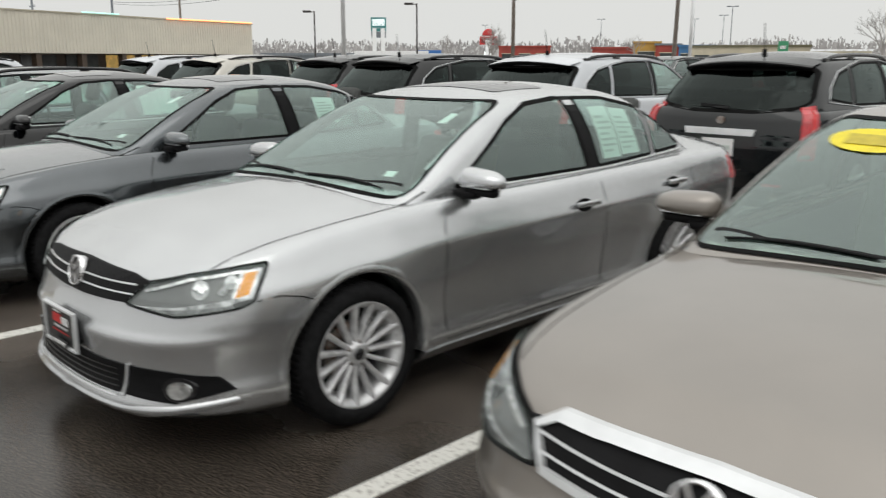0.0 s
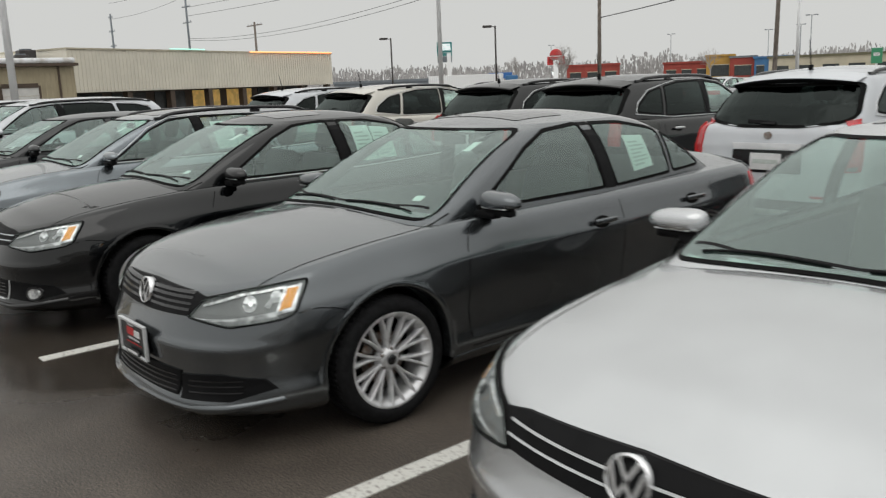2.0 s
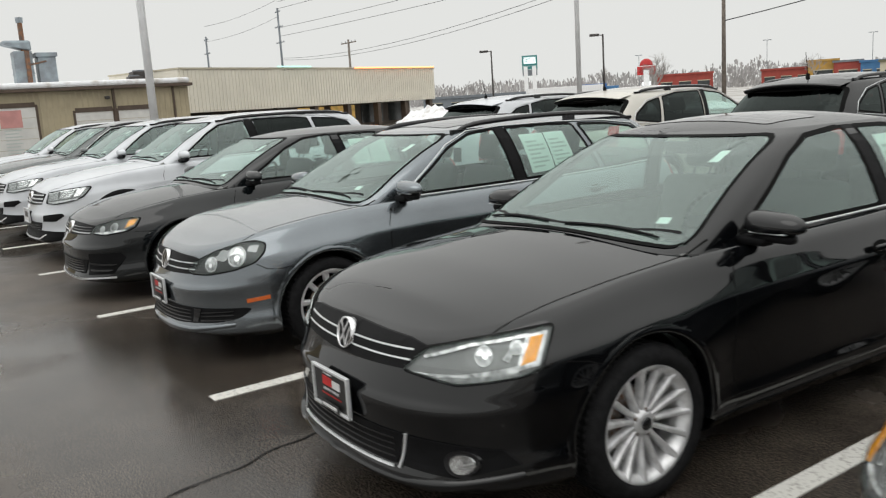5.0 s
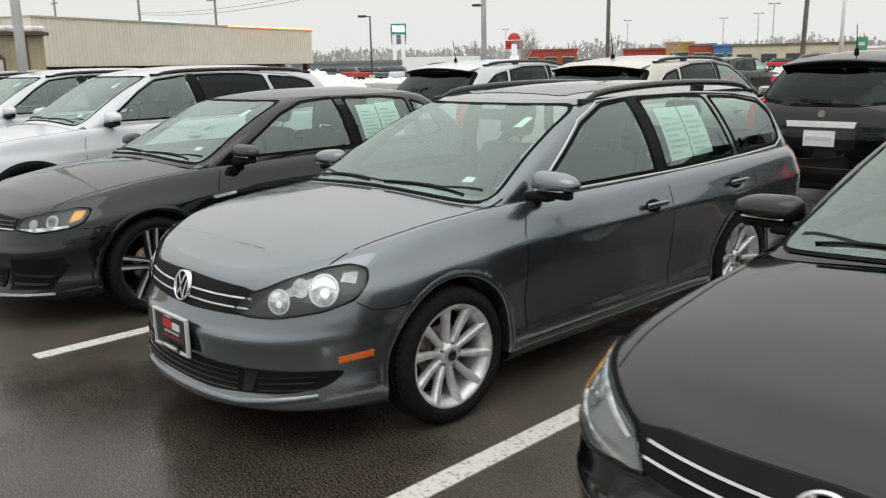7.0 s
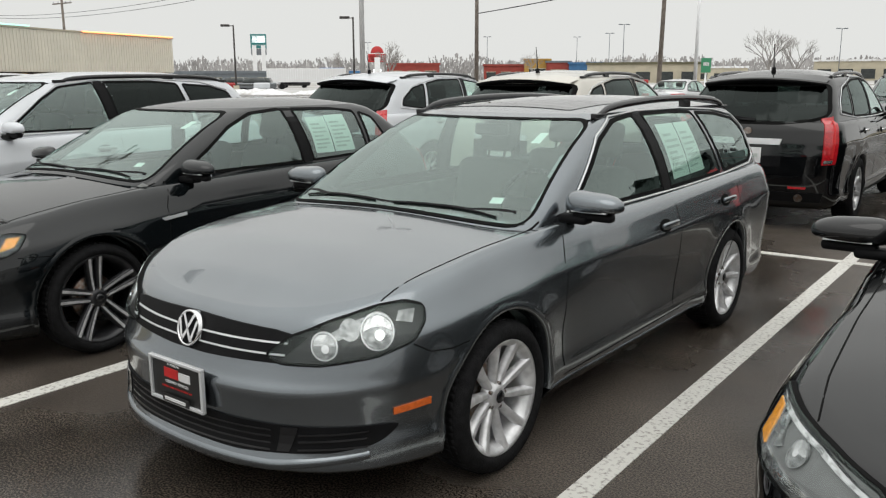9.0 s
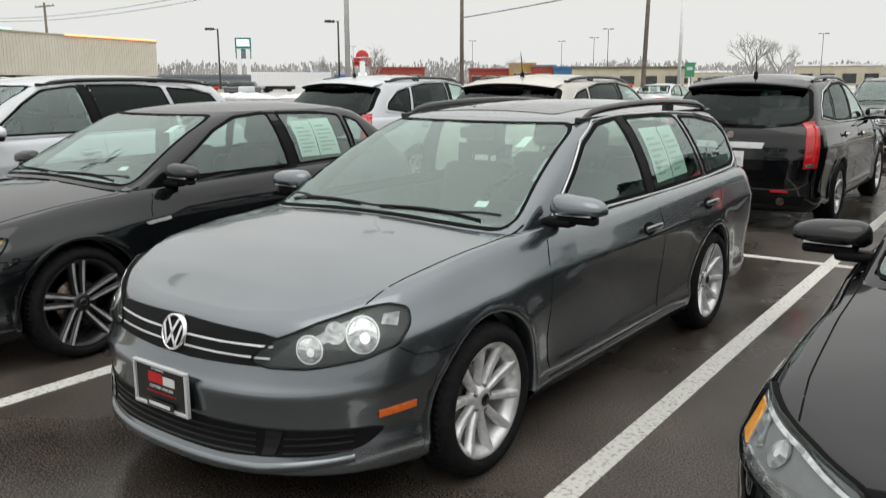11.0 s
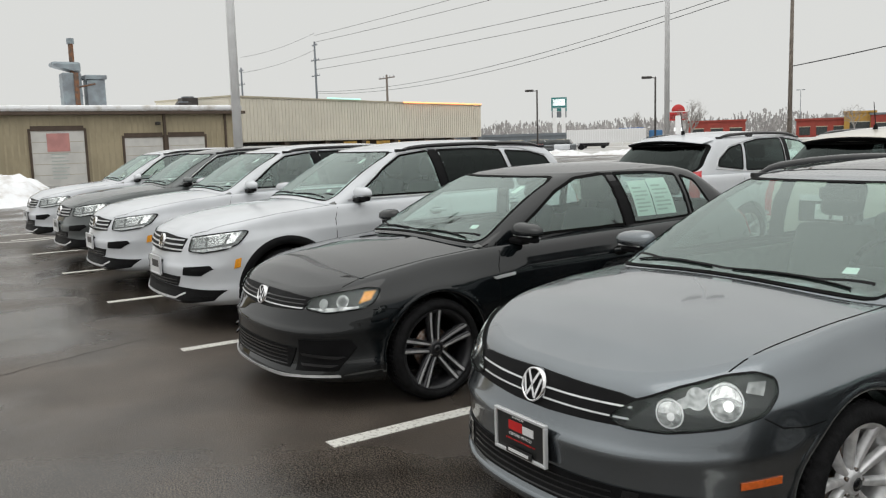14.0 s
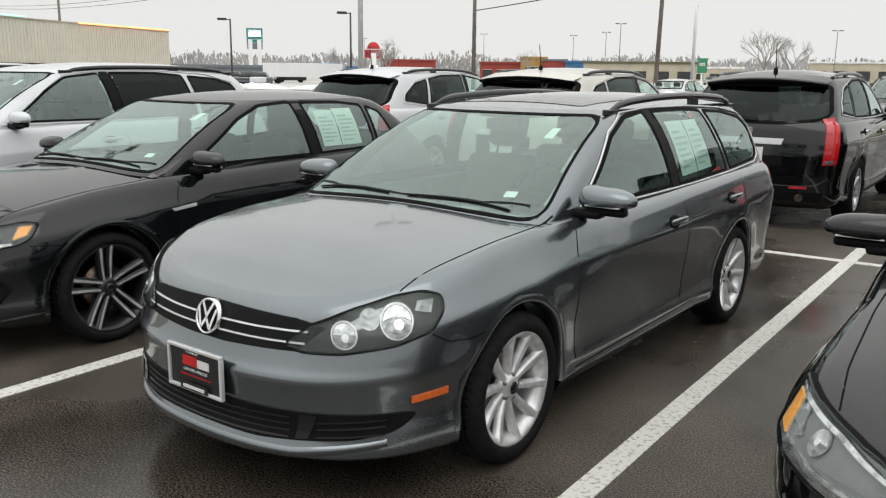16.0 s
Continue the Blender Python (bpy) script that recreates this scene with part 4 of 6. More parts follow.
SALOON_PLAIN = dict(SALOON, chrome=[], wheel="ten_y", sunroof=(1.35, 1.78), rim=0.237,
    nose=[SALOON["nose"][0], ("lower_grille", [(-0.40, 0.39), (-0.37, 0.265), (0.37, 0.265), (0.40, 0.39)], 0, M_PLASTIC, 0.006), SALOON["nose"][2]],
    nose_pair=[("lower_vent", [(0.40, 0.375), (0.40, 0.255), (0.66, 0.27), (0.79, 0.325), (0.76, 0.375), (0.62, 0.395)], 0, M_PLASTIC, 0.007)],
    nose_lines=slats(0.42, (0.668, 0.694, 0.72, 0.74), M_GLOSSBLACK, 0.012) + slats(0.36, (0.285, 0.31, 0.335, 0.36), M_GLOSSBLACK, 0.008) + [("vent_bar", [(0.45, z), (0.70, z + 0.02)], 0, M_GLOSSBLACK, 0.008, 0.015) for z in (0.295, 0.325, 0.35)])

WAGON = dict(SALOON, yf=-0.90, yr=3.65, wb=2.585, wr=0.317, roof=1.475, af=0.66, pf=2.5, ar=0.3,
    shoulder=((-0.9, 0.715), (-0.7, 0.775), (-0.4, 0.86), (0, 0.915), (0.5, 0.945), (1.5, 0.955), (3.0, 0.985), (3.65, 0.99)),
    spine=((-0.9, 0.72), (-0.77, 0.755), (-0.6, 0.83), (-0.3, 0.91), (0.1, 0.965), (0.45, 1.0), (1.5, 1.0), (3.6, 1.0)),
    cabin=((0.93, 0.15, 3.63, 0.80), (1.02, 0.32, 3.60, 0.785), (1.15, 0.56, 3.53, 0.75), (1.28, 0.82, 3.44, 0.695), (1.365, 1.02, 3.34, 0.645), (1.405, 1.15, 3.22, 0.60)),
    lamp_house=M_LAMPDARK, screen=[(-0.735, 0.985), (0.735, 0.985), (0.59, 1.378), (-0.59, 1.378)], screen_top_y=1.14,
    rear_glass=[(-0.60, 1.06), (0.60, 1.06), (0.52, 1.35), (-0.52, 1.35)], cowl=0.27,
    side_glass=[("front_door_glass", [(0.70, 0.978), (1.15, 1.28), (1.37, 1.363), (1.62, 1.388), (1.69, 0.985)], M_GLASS),
                ("rear_door_glass", [(1.80, 0.985), (1.73, 1.385), (2.15, 1.39), (2.42, 1.375), (2.60, 1.0)], M_GLASS),
                ("cargo_glass", [(2.67, 1.005), (2.49, 1.37), (2.80, 1.355), (3.10, 1.31), (3.22, 1.23), (3.27, 1.06), (3.2, 1.025)], M_GLASS)],
    pillar=[(1.70, 0.975), (1.63, 1.39), (1.72, 1.39), (1.79, 0.975)],
    chrome=[[(0.66, 0.963), (1.3, 0.965), (2.0, 0.970), (2.7, 0.985), (3.2, 1.005), (3.29, 1.05), (3.25, 1.24), (3.12, 1.335), (2.8, 1.378), (2.3, 1.40), (1.7, 1.402), (1.36, 1.384), (1.13, 1.297), (0.655, 0.972)]],
    gaps=door_gaps(0.49, 1.74, 2.72, 0.27, 0.955) + [([(0.675, -0.62), (0.705, -0.4), (0.735, 0.0), (0.75, 0.45)], None), ([(-0.49, 0.665), (-0.43, 0.628), (-0.34, 0.622), (-0.24, 0.632)], 90)],
    handles=[(1.55, 0.81), (2.47, 0.84)], mirror=(0.63, 1.03),
    chin_out=0.009, chin=[(-0.82, 0.290), (-0.66, 0.262), (-0.44, 0.232), (0, 0.226), (0.44, 0.232), (0.66, 0.262), (0.82, 0.290)],
    nose=[("grille", [(-0.525, 0.690), (-0.44, 0.60), (-0.1, 0.585), (0.1, 0.585), (0.44, 0.60), (0.525, 0.690), (0.4, 0.709), (0, 0.718), (-0.40, 0.709)], 0, M_PLASTIC, 0.006),
          ("lower_grille", rounded([(-0.79, 0.385), (-0.75, 0.315), (-0.64, 0.288), (-0.3, 0.265), (0.3, 0.265), (0.64, 0.288), (0.75, 0.315), (0.79, 0.385), (0.45, 0.382), (-0.45, 0.382)], 0.03), 0, M_PLASTIC, 0.006)],
    nose_pair=[("vent_panel", [(0.47, 0.378), (0.455, 0.282), (0.50, 0.286), (0.53, 0.378)], 0, M_GLOSSBLACK, 0.010),
               ("side_marker", [(0.15, 0.415), (0.15, 0.441), (0.29, 0.458), (0.29, 0.432)], 45, M_ORANGE, 0.006)],
    nose_lines=slats(0.465, (0.630, 0.668), M_TRIM, 0.006) + slats(0.43, (0.285, 0.31, 0.335, 0.36), M_GLOSSBLACK, 0.008) + [("vent_bar", [(0.53, z), (0.72, z + 0.015)], 0, M_GLOSSBLACK, 0.008, 0.016) for z in (0.295, 0.325, 0.35)],
    lamps=[([(-0.295, 0.622), (-0.20, 0.690), (-0.05, 0.748), (0.10, 0.790), (0.20, 0.803), (0.268, 0.785), (0.272, 0.735), (0.225, 0.678), (0.10, 0.637), (-0.10, 0.604), (-0.24, 0.600)], 45,
            [(disc_poly(-0.085, 0.668, 0.047), M_TRIM, 0.009), (disc_poly(-0.085, 0.668, 0.042), M_DIMREFLECT, 0.011), (bowl_highlight(-0.085, 0.668, 0.038), M_REFLECT, 0.013), (disc_poly(-0.080, 0.660, 0.013), M_CHROME, 0.015), (disc_poly(0.10, 0.715, 0.060), M_TRIM, 0.009), (disc_poly(0.10, 0.715, 0.055), M_DIMREFLECT, 0.011), (bowl_highlight(0.10, 0.715, 0.050), M_REFLECT, 0.013), (disc_poly(0.107, 0.703, 0.017), M_CHROME, 0.015), (disc_poly(0.005, 0.722, 0.036), M_DIMREFLECT, 0.009), ([(-0.10, 0.69), (0.0, 0.745), (0.10, 0.772), (0.10, 0.74), (0.0, 0.70), (-0.08, 0.672)], M_DIMREFLECT, 0.008), ([(0.165, 0.745), (0.175, 0.778), (0.235, 0.780), (0.225, 0.735)], M_DIMREFLECT, 0.009)])],
    badge=(0, 0.655, 0.07), plate=(0.462,), wheel="ten", seat_y=1.3, sunroof=(1.3, 2.1), rails=((1.22, 3.2, 0.585, 0.05, M_GLOSSBLACK),),
    tail_pair=[("tail_lamp", [(-0.10, 0.80), (0.10, 0.78), (0.25, 0.80), (0.28, 0.98), (0.1, 1.0), (-0.08, 0.98)], 135, M_RED, 0.006)])

HATCHBACK = dict(WAGON, chin=None, yf=-0.88, yr=3.38, wb=2.63, wr=0.324, rim=0.255, roof=1.435, pf=2.7, af=0.6,
    shoulder=((-0.9, 0.70), (-0.7, 0.75), (-0.4, 0.825), (0, 0.89), (0.5, 0.93), (1.5, 0.955), (2.9, 0.985), (3.4, 0.99)),
    spine=((-0.9, 0.715), (-0.75, 0.755), (-0.6, 0.815), (-0.3, 0.89), (0.1, 0.945), (0.5, 0.985), (1.5, 1.0), (3.4, 1.0)),
    cabin=((0.92, 0.23, 3.33, 0.795), (1.02, 0.42, 3.28, 0.775), (1.15, 0.67, 3.14, 0.74), (1.27, 0.91, 2.98, 0.685), (1.345, 1.09, 2.86, 0.635), (1.38, 1.22, 2.72, 0.585)),
    screen=[(-0.72, 0.985), (0.72, 0.985), (0.56, 1.358), (-0.56, 1.358)], screen_top_y=1.2,
    rear_glass=[(-0.58, 1.05), (0.58, 1.05), (0.50, 1.32), (-0.50, 1.32)], cowl=0.36,
    side_glass=[("front_door_glass", [(0.69, 0.978), (1.165, 1.258), (1.39, 1.34), (1.70, 1.364), (1.76, 0.985)], M_GLASS),
                ("rear_door_glass", [(1.87, 0.985), (1.80, 1.36), (2.2, 1.352), (2.46, 1.325), (2.50, 1.0)], M_GLASS),
                ("quarter_glass", [(2.55, 1.005), (2.52, 1.315), (2.66, 1.27), (2.79, 1.06), (2.76, 1.02)], M_GLASS)],
    pillar=[(1.77, 0.975), (1.71, 1.365), (1.79, 1.365), (1.86, 0.975)], chrome=[],
    gaps=door_gaps(0.50, 1.81, 2.74, 0.27, 0.955) + [([(0.67, -0.60), (0.70, -0.4), (0.73, 0.0), (0.745, 0.5)], None), ([(-0.45, 0.645), (-0.36, 0.640), (-0.25, 0.630)], 90)],
    handles=[(1.62, 0.81), (2.54, 0.84)], mirror=(0.70, 1.02),
    nose=[("grille", [(-0.56, 0.705), (-0.50, 0.632), (-0.1, 0.606), (0.1, 0.606), (0.50, 0.632), (0.56, 0.705), (0.3, 0.716), (-0.3, 0.716)], 0, M_PLASTIC, 0.006),
          ("lower_grille", [(-0.50, 0.40), (-0.44, 0.27), (0.44, 0.27), (0.50, 0.40)], 0, M_PLASTIC, 0.006)],
    nose_pair=[("air_intake", [(0.53, 0.46), (0.50, 0.26), (0.74, 0.275), (0.80, 0.42), (0.79, 0.47)], 0, M_PLASTIC, 0.006), ("intake_blade", [(0.55, 0.385), (0.56, 0.365), (0.74, 0.35), (0.77, 0.37)], 0, M_GLOSSBLACK, 0.03), ("intake_blade", [(0.55, 0.32), (0.56, 0.30), (0.72, 0.30), (0.75, 0.315)], 0, M_GLOSSBLACK, 0.03),
               ("fender_badge", [(0.44, 0.745), (0.62, 0.762), (0.62, 0.744), (0.46, 0.728)], 90, M_TRIM, 0.006)],
    nose_lines=slats(0.51, (0.641,), M_TRIM, 0.007) + slats(0.51, (0.665, 0.690), M_GLOSSBLACK, 0.007) + slats(0.42, (0.29, 0.315, 0.34, 0.365, 0.385), M_GLOSSBLACK, 0.008) + [("front_lip", [(-0.75, 0.245), (-0.4, 0.222), (0, 0.215), (0.4, 0.222), (0.75, 0.245)], 0, M_TRIM, 0.014, 0.012)],
    lamps=[([(-0.15, 0.64), (-0.12, 0.70), (0.05, 0.735), (0.24, 0.765), (0.31, 0.755), (0.285, 0.685), (0.22, 0.655), (0.0, 0.625)], 45,
            [(disc_poly(-0.02, 0.675, 0.030), M_DIMREFLECT, 0.010), (disc_poly(0.10, 0.69, 0.038), M_DIMREFLECT, 0.010), (disc_poly(0.10, 0.69, 0.026), M_GLOSSBLACK, 0.013), ([(0.20, 0.68), (0.225, 0.745), (0.285, 0.748), (0.265, 0.70)], M_AMBER, 0.013), ([(-0.13, 0.645), (0.2, 0.668), (0.2, 0.655), (0.0, 0.632)], M_REFLECT, 0.010)])],
    badge=(0, 0.665, 0.062), plate=None, wheel="five_dark", seat_y=1.38, sunroof=None, rails=())

TALL_CAR = dict(WAGON, chin=None, yf=-0.93, yr=3.77, w=0.92, wb=2.79, wr=0.355, rim=0.235, belt=1.10, roof=1.655, lift=0.08, arch=0.06, lip=0.05, pf=2.9, af=0.55,
    shoulder=((-0.9, 0.88), (-0.7, 0.915), (-0.4, 0.97), (0, 1.03), (0.5, 1.07), (1.5, 1.10), (3.0, 1.12), (3.77, 1.12)),
    spine=((-0.9, 0.90), (-0.75, 0.955), (-0.6, 1.0), (-0.3, 1.05), (0.1, 1.09), (0.5, 1.12), (1.5, 1.13), (3.77, 1.13)),
    cabin=((1.07, 0.34, 3.70, 0.83), (1.16, 0.50, 3.68, 0.815), (1.30, 0.70, 3.62, 0.785), (1.44, 0.92, 3.54, 0.735), (1.535, 1.10, 3.44, 0.685), (1.58, 1.22, 3.32, 0.64)),
    screen=[(-0.70, 1.135), (0.70, 1.135), (0.62, 1.55), (-0.62, 1.55)], screen_top_y=1.13,
    rear_glass=[(-0.62, 1.2), (0.62, 1.2), (0.54, 1.5), (-0.54, 1.5)], cowl=0.46, rear_gm=M_PRIVACY,
    side_glass=[("front_door_glass", [(0.78, 1.135), (1.14, 1.40), (1.34, 1.51), (1.68, 1.55), (1.76, 1.135)], M_GLASS),
                ("rear_door_glass", [(1.86, 1.135), (1.79, 1.553), (2.3, 1.555), (2.60, 1.53), (2.70, 1.14)], M_PRIVACY),
                ("cargo_glass", [(2.77, 1.145), (2.67, 1.525), (3.0, 1.50), (3.22, 1.44), (3.38, 1.20), (3.3, 1.16)], M_PRIVACY)],
    pillar=[(1.77, 1.125), (1.69, 1.56), (1.78, 1.56), (1.85, 1.125)],
    chrome=[[(0.68, 1.113), (1.6, 1.115), (2.6, 1.122), (3.4, 1.165)], [(0.72, 1.12), (1.12, 1.405), (1.33, 1.53), (1.68, 1.57), (2.3, 1.577), (2.9, 1.545), (3.23, 1.46)]],
    gaps=door_gaps(0.50, 1.81, 2.86, 0.36, 1.10) + [([(0.50, -0.80), (0.66, -0.66), (0.74, -0.4), (0.77, 0.0), (0.78, 0.5)], None)],
    handles=[(1.62, 0.95), (2.62, 0.98)], mirror=(0.76, 1.17),
    nose=[("grille", [(-0.52, 0.845), (-0.48, 0.725), (-0.1, 0.705), (0.1, 0.705), (0.48, 0.725), (0.52, 0.845), (0, 0.865)], 0, M_PLASTIC, 0.006),
          ("lower_grille", [(-0.52, 0.515), (-0.46, 0.425), (0.46, 0.425), (0.52, 0.515)], 0, M_PLASTIC, 0.006), ("lower_cladding", [(-0.86, 0.40), (-0.80, 0.31), (-0.5, 0.27), (0.5, 0.27), (0.80, 0.31), (0.86, 0.40), (0.62, 0.415), (0.46, 0.42), (-0.46, 0.42), (-0.62, 0.415)], 0, M_PLASTIC, 0.007)],
    nose_pair=[("air_intake", [(0.58, 0.60), (0.56, 0.53), (0.74, 0.53), (0.82, 0.59), (0.80, 0.62)], 0, M_PLASTIC, 0.006), ("side_marker", [(0.262, 0.585), (0.275, 0.665), (0.315, 0.675), (0.305, 0.595)], 45, M_AMBER, 0.008)],
    nose_lines=slats(0.49, (0.745, 0.787, 0.83), M_TRIM, 0.013) + slats(0.46, (0.45, 0.48), M_GLOSSBLACK, 0.008) + [("skid_trim", [(-0.58, 0.372), (-0.45, 0.318), (0, 0.312), (0.45, 0.318), (0.58, 0.372)], 0, M_RIM, 0.016, 0.014)],
    lamp_house=M_LAMPHOUSE, lamps=[([(-0.15, 0.74), (-0.13, 0.855), (0.10, 0.885), (0.32, 0.905), (0.345, 0.89), (0.30, 0.80), (0.20, 0.755), (0.0, 0.728)], 45,
            [([(-0.11, 0.765), (-0.10, 0.845), (0.02, 0.862), (0.03, 0.775)], M_DIMREFLECT, 0.010), ([(0.05, 0.778), (0.05, 0.865), (0.20, 0.882), (0.18, 0.795)], M_DIMREFLECT, 0.010), ([(0.20, 0.80), (0.23, 0.885), (0.30, 0.890), (0.26, 0.81)], M_REFLECT, 0.010), ([(-0.13, 0.745), (0.25, 0.785), (0.24, 0.768), (0.0, 0.735)], M_REFLECT, 0.012), ([(-0.12, 0.850), (0.10, 0.878), (0.30, 0.898), (0.30, 0.890), (0.10, 0.866), (-0.12, 0.838)], M_REFLECT, 0.012)])],
    badge=(0, 0.79, 0.07), plate=(0.58, "plain"), wheel="seven", seat_y=1.4, sunroof=None, rails=((1.3, 3.3, 0.63, 0.02, M_GLOSSBLACK),), body_sill=False)

# the crossovers of the far row, seen from behind
CROSSOVER = dict(TALL_CAR, yf=-0.95, yr=3.85, w=0.945, wb=2.81, roof=1.665, lift=0.05, lip=0.01, arch=0.05, ar=0.3, pr=3.2,
    cabin=((1.07, 0.34, 3.76, 0.85), (1.16, 0.50, 3.74, 0.83), (1.30, 0.72, 3.62, 0.79), (1.44, 0.96, 3.47, 0.735), (1.54, 1.14, 3.36, 0.68), (1.585, 1.26, 3.28, 0.63)),
    side_glass=[("front_door_glass", [(0.78, 1.135), (1.14, 1.38), (1.36, 1.50), (1.70, 1.545), (1.78, 1.135)], M_GLASS),
                ("rear_door_glass", [(1.88, 1.14), (1.81, 1.55), (2.3, 1.545), (2.62, 1.50), (2.72, 1.155)], M_PRIVACY),
                ("cargo_glass", [(2.79, 1.165), (2.69, 1.49), (2.95, 1.44), (3.2, 1.30), (3.25, 1.22)], M_PRIVACY)],
    chrome=[[(0.68, 1.113), (1.6, 1.115), (2.6, 1.13), (3.3, 1.19), (3.22, 1.32), (2.96, 1.465), (2.63, 1.525), (2.3, 1.57), (1.70, 1.57), (1.34, 1.525), (1.12, 1.40), (0.72, 1.12)]],
    rear_glass=[(-0.745, 1.20), (-0.66, 1.145), (-0.3, 1.105), (0.3, 1.105), (0.66, 1.145), (0.745, 1.20), (0.655, 1.49), (-0.655, 1.49)], spoiler=(3.16, 3.49, 1.562, 0.64),
    rails=((1.3, 3.1, 0.62, 0.035, M_GLOSSBLACK),), plate=None, mast=3.0, handles=[(1.62, 0.95), (2.62, 0.99)], chrome_handle=True,
    tail=[("tail_bar", [(-0.34, 0.885), (0.34, 0.885), (0.36, 0.945), (-0.36, 0.945)], 180, M_TRIM, 0.02), ("tail_plate", [(-0.16, 0.69), (0.16, 0.69), (0.16, 0.85), (-0.16, 0.85)], 180, M_PLATEWHITE, 0.012),
          ("plate_recess", [(-0.36, 0.66), (0.36, 0.66), (0.36, 0.88), (-0.36, 0.88)], 180, M_GLOSSBLACK, 0.004), ("rear_wiper", [(-0.25, 1.135), (0.05, 1.125), (0.05, 1.145), (-0.25, 1.165)], 180, M_PLASTIC, 0.02),
          ("plate_print", [(-0.13, 0.75), (0.13, 0.75), (0.13, 0.79), (-0.13, 0.79)], 180, M_INK, 0.014),
          ("tail_badge", disc_poly(0, 1.02, 0.04, 20, 0.035), 180, M_BRAKE, 0.012), ("lower_bumper", [(-0.75, 0.30), (0.75, 0.30), (0.78, 0.40), (-0.78, 0.40)], 180, M_PLASTIC, 0.006)],
    tail_pair=[("tail_lamp", [(-0.035, 0.70), (0.09, 0.69), (0.075, 0.95), (0.045, 1.15), (-0.085, 1.17), (-0.06, 0.95)], 135, M_RED, 0.014), ("tail_lamp_core", [(0.0, 0.76), (0.02, 0.76), (-0.03, 1.12), (-0.05, 1.12)], 135, M_PLATERED, 0.02), ("reversing_lamp", [(0.0, 0.71), (0.08, 0.705), (0.075, 0.74), (-0.005, 0.745)], 135, M_REFLECT, 0.019), ("rear_reflector", [(-0.62, 0.435), (-0.45, 0.435), (-0.45, 0.46), (-0.62, 0.46)], 180, M_RED, 0.008), ("exhaust_tip", disc_poly(-0.55, 0.345, 0.04), 180, M_BRAKE, 0.02)])


def recolour(root, old, fresh):
    """Gives the copy's painted parts their own paint."""
    for o in root.children_recursive:
        if o.type == "MESH":
            for sl in o.material_slots:
                if sl.material == old:
                    sl.link = "OBJECT"
                    sl.material = fresh


def window_sheets(sk, root, poly_list):
    for poly in poly_list:
        sh = part("price_sheet", sk.patch(poly, 90, -0.008, 0, 0.06), M_PAPER, root, "white printed price sheet")
        (y0, z0), (y1, z1) = poly[0], poly[2]
        n = 7
        for i in range(n):
            f = 0.12 + 0.76 * i / n
            a, b, c, d = [Vector(p) for p in poly]
            l0, l1 = a.lerp(d, f), b.lerp(c, f)
            e = 0.85 if i % 3 else 0.6
            p0, p1 = l0.lerp(l1, 0.12), l0.lerp(l1, e)
            up = (d - a) * 0.045
            part("print_line", sk.patch([tuple(p0), tuple(p1), tuple(p1 + up), tuple(p0 + up)], 90, -0.0055, 0, 0.06), M_INK, sh)


ROW = "cars in the near row"
# near row, east to west
saloon, jsk = build_car(SALOON, M_SILVER, "sedan")
SED = [saloon]
window_sheets(jsk, saloon, [[(1.93, 1.02), (2.12, 1.02), (2.10, 1.32), (1.91, 1.32)], [(2.13, 1.03), (2.33, 1.03), (2.30, 1.29), (2.11, 1.31)]])
saloon.matrix_world = pose(8.56, 0.0, 0)
grey, gysk = build_car(SALOON_PLAIN, M_GREY, "sedan")
window_sheets(gysk, grey, [[(2.07, 1.05), (2.29, 1.07), (2.27, 1.27), (2.06, 1.28)]])
grey.matrix_world = pose(5.66, -0.04, 0)
black = copy_thing(saloon, pose(2.88, -0.12, 0, 0, 0, -2.0))
tan = copy_thing(saloon, pose(11.42, 0.1, 0))
recolour(black, M_SILVER, M_BLACK)
recolour(tan, M_SILVER, M_TAN)
oval = part("oval_sticker", jsk.patch(disc_poly(-0.33, 1.30, 0.17, 24, 0.035), 0, 0.006, 0, 0.04), M_YELLOW, tan, "yellow oval windscreen sticker")
part("sticker_print", jsk.patch([(-0.43, 1.285), (-0.23, 1.285), (-0.23, 1.315), (-0.43, 1.315)], 0, 0.008, 0, 0.05), M_OLIVEINK, oval)
part("grille_frame", jsk.ribbon([(-0.46, 0.72), (-0.40, 0.64), (0, 0.624), (0.40, 0.64), (0.46, 0.72), (0.40, 0.75), (0, 0.758), (-0.40, 0.75)], 0, 0.018, 0.016, 0.02, True), M_TRIM, tan, "chrome grille frame")
tagged(saloon, "silver metallic four-door sedan with alloy wheels", "car", ROW)
tagged(grey, "dark grey four-door sedan with ten-spoke alloy wheels", "car", ROW)
tagged(black, "black four-door sedan with chrome window trim", "car", ROW)
tagged(tan, "tan four-door sedan with yellow oval windscreen sticker", "car", ROW)
wagon, wsk = build_car(WAGON, M_WAGON, "station_wagon")
window_sheets(wsk, wagon, [[(1.88, 1.02), (2.12, 1.03), (2.08, 1.33), (1.84, 1.33)], [(2.13, 1.03), (2.36, 1.04), (2.30, 1.33), (2.09, 1.33)]])
wagon.matrix_world = pose(0, 0, 0, 0, 0, -1.6)
tagged(wagon, "grey station wagon with black roof rails and dealer plate", "car", ROW)
hatch_car, gsk = build_car(HATCHBACK, M_CARBON, "hatchback")
window_sheets(gsk, hatch_car, [[(1.92, 1.03), (2.12, 1.03), (2.10, 1.30), (1.90, 1.30)], [(2.13, 1.03), (2.36, 1.03), (2.33, 1.31), (2.11, 1.31)]])
hatch_car.matrix_world = pose(-2.72, -0.11, 0)
tagged(hatch_car, "black hatchback with five-spoke black alloy wheels", "car", ROW)
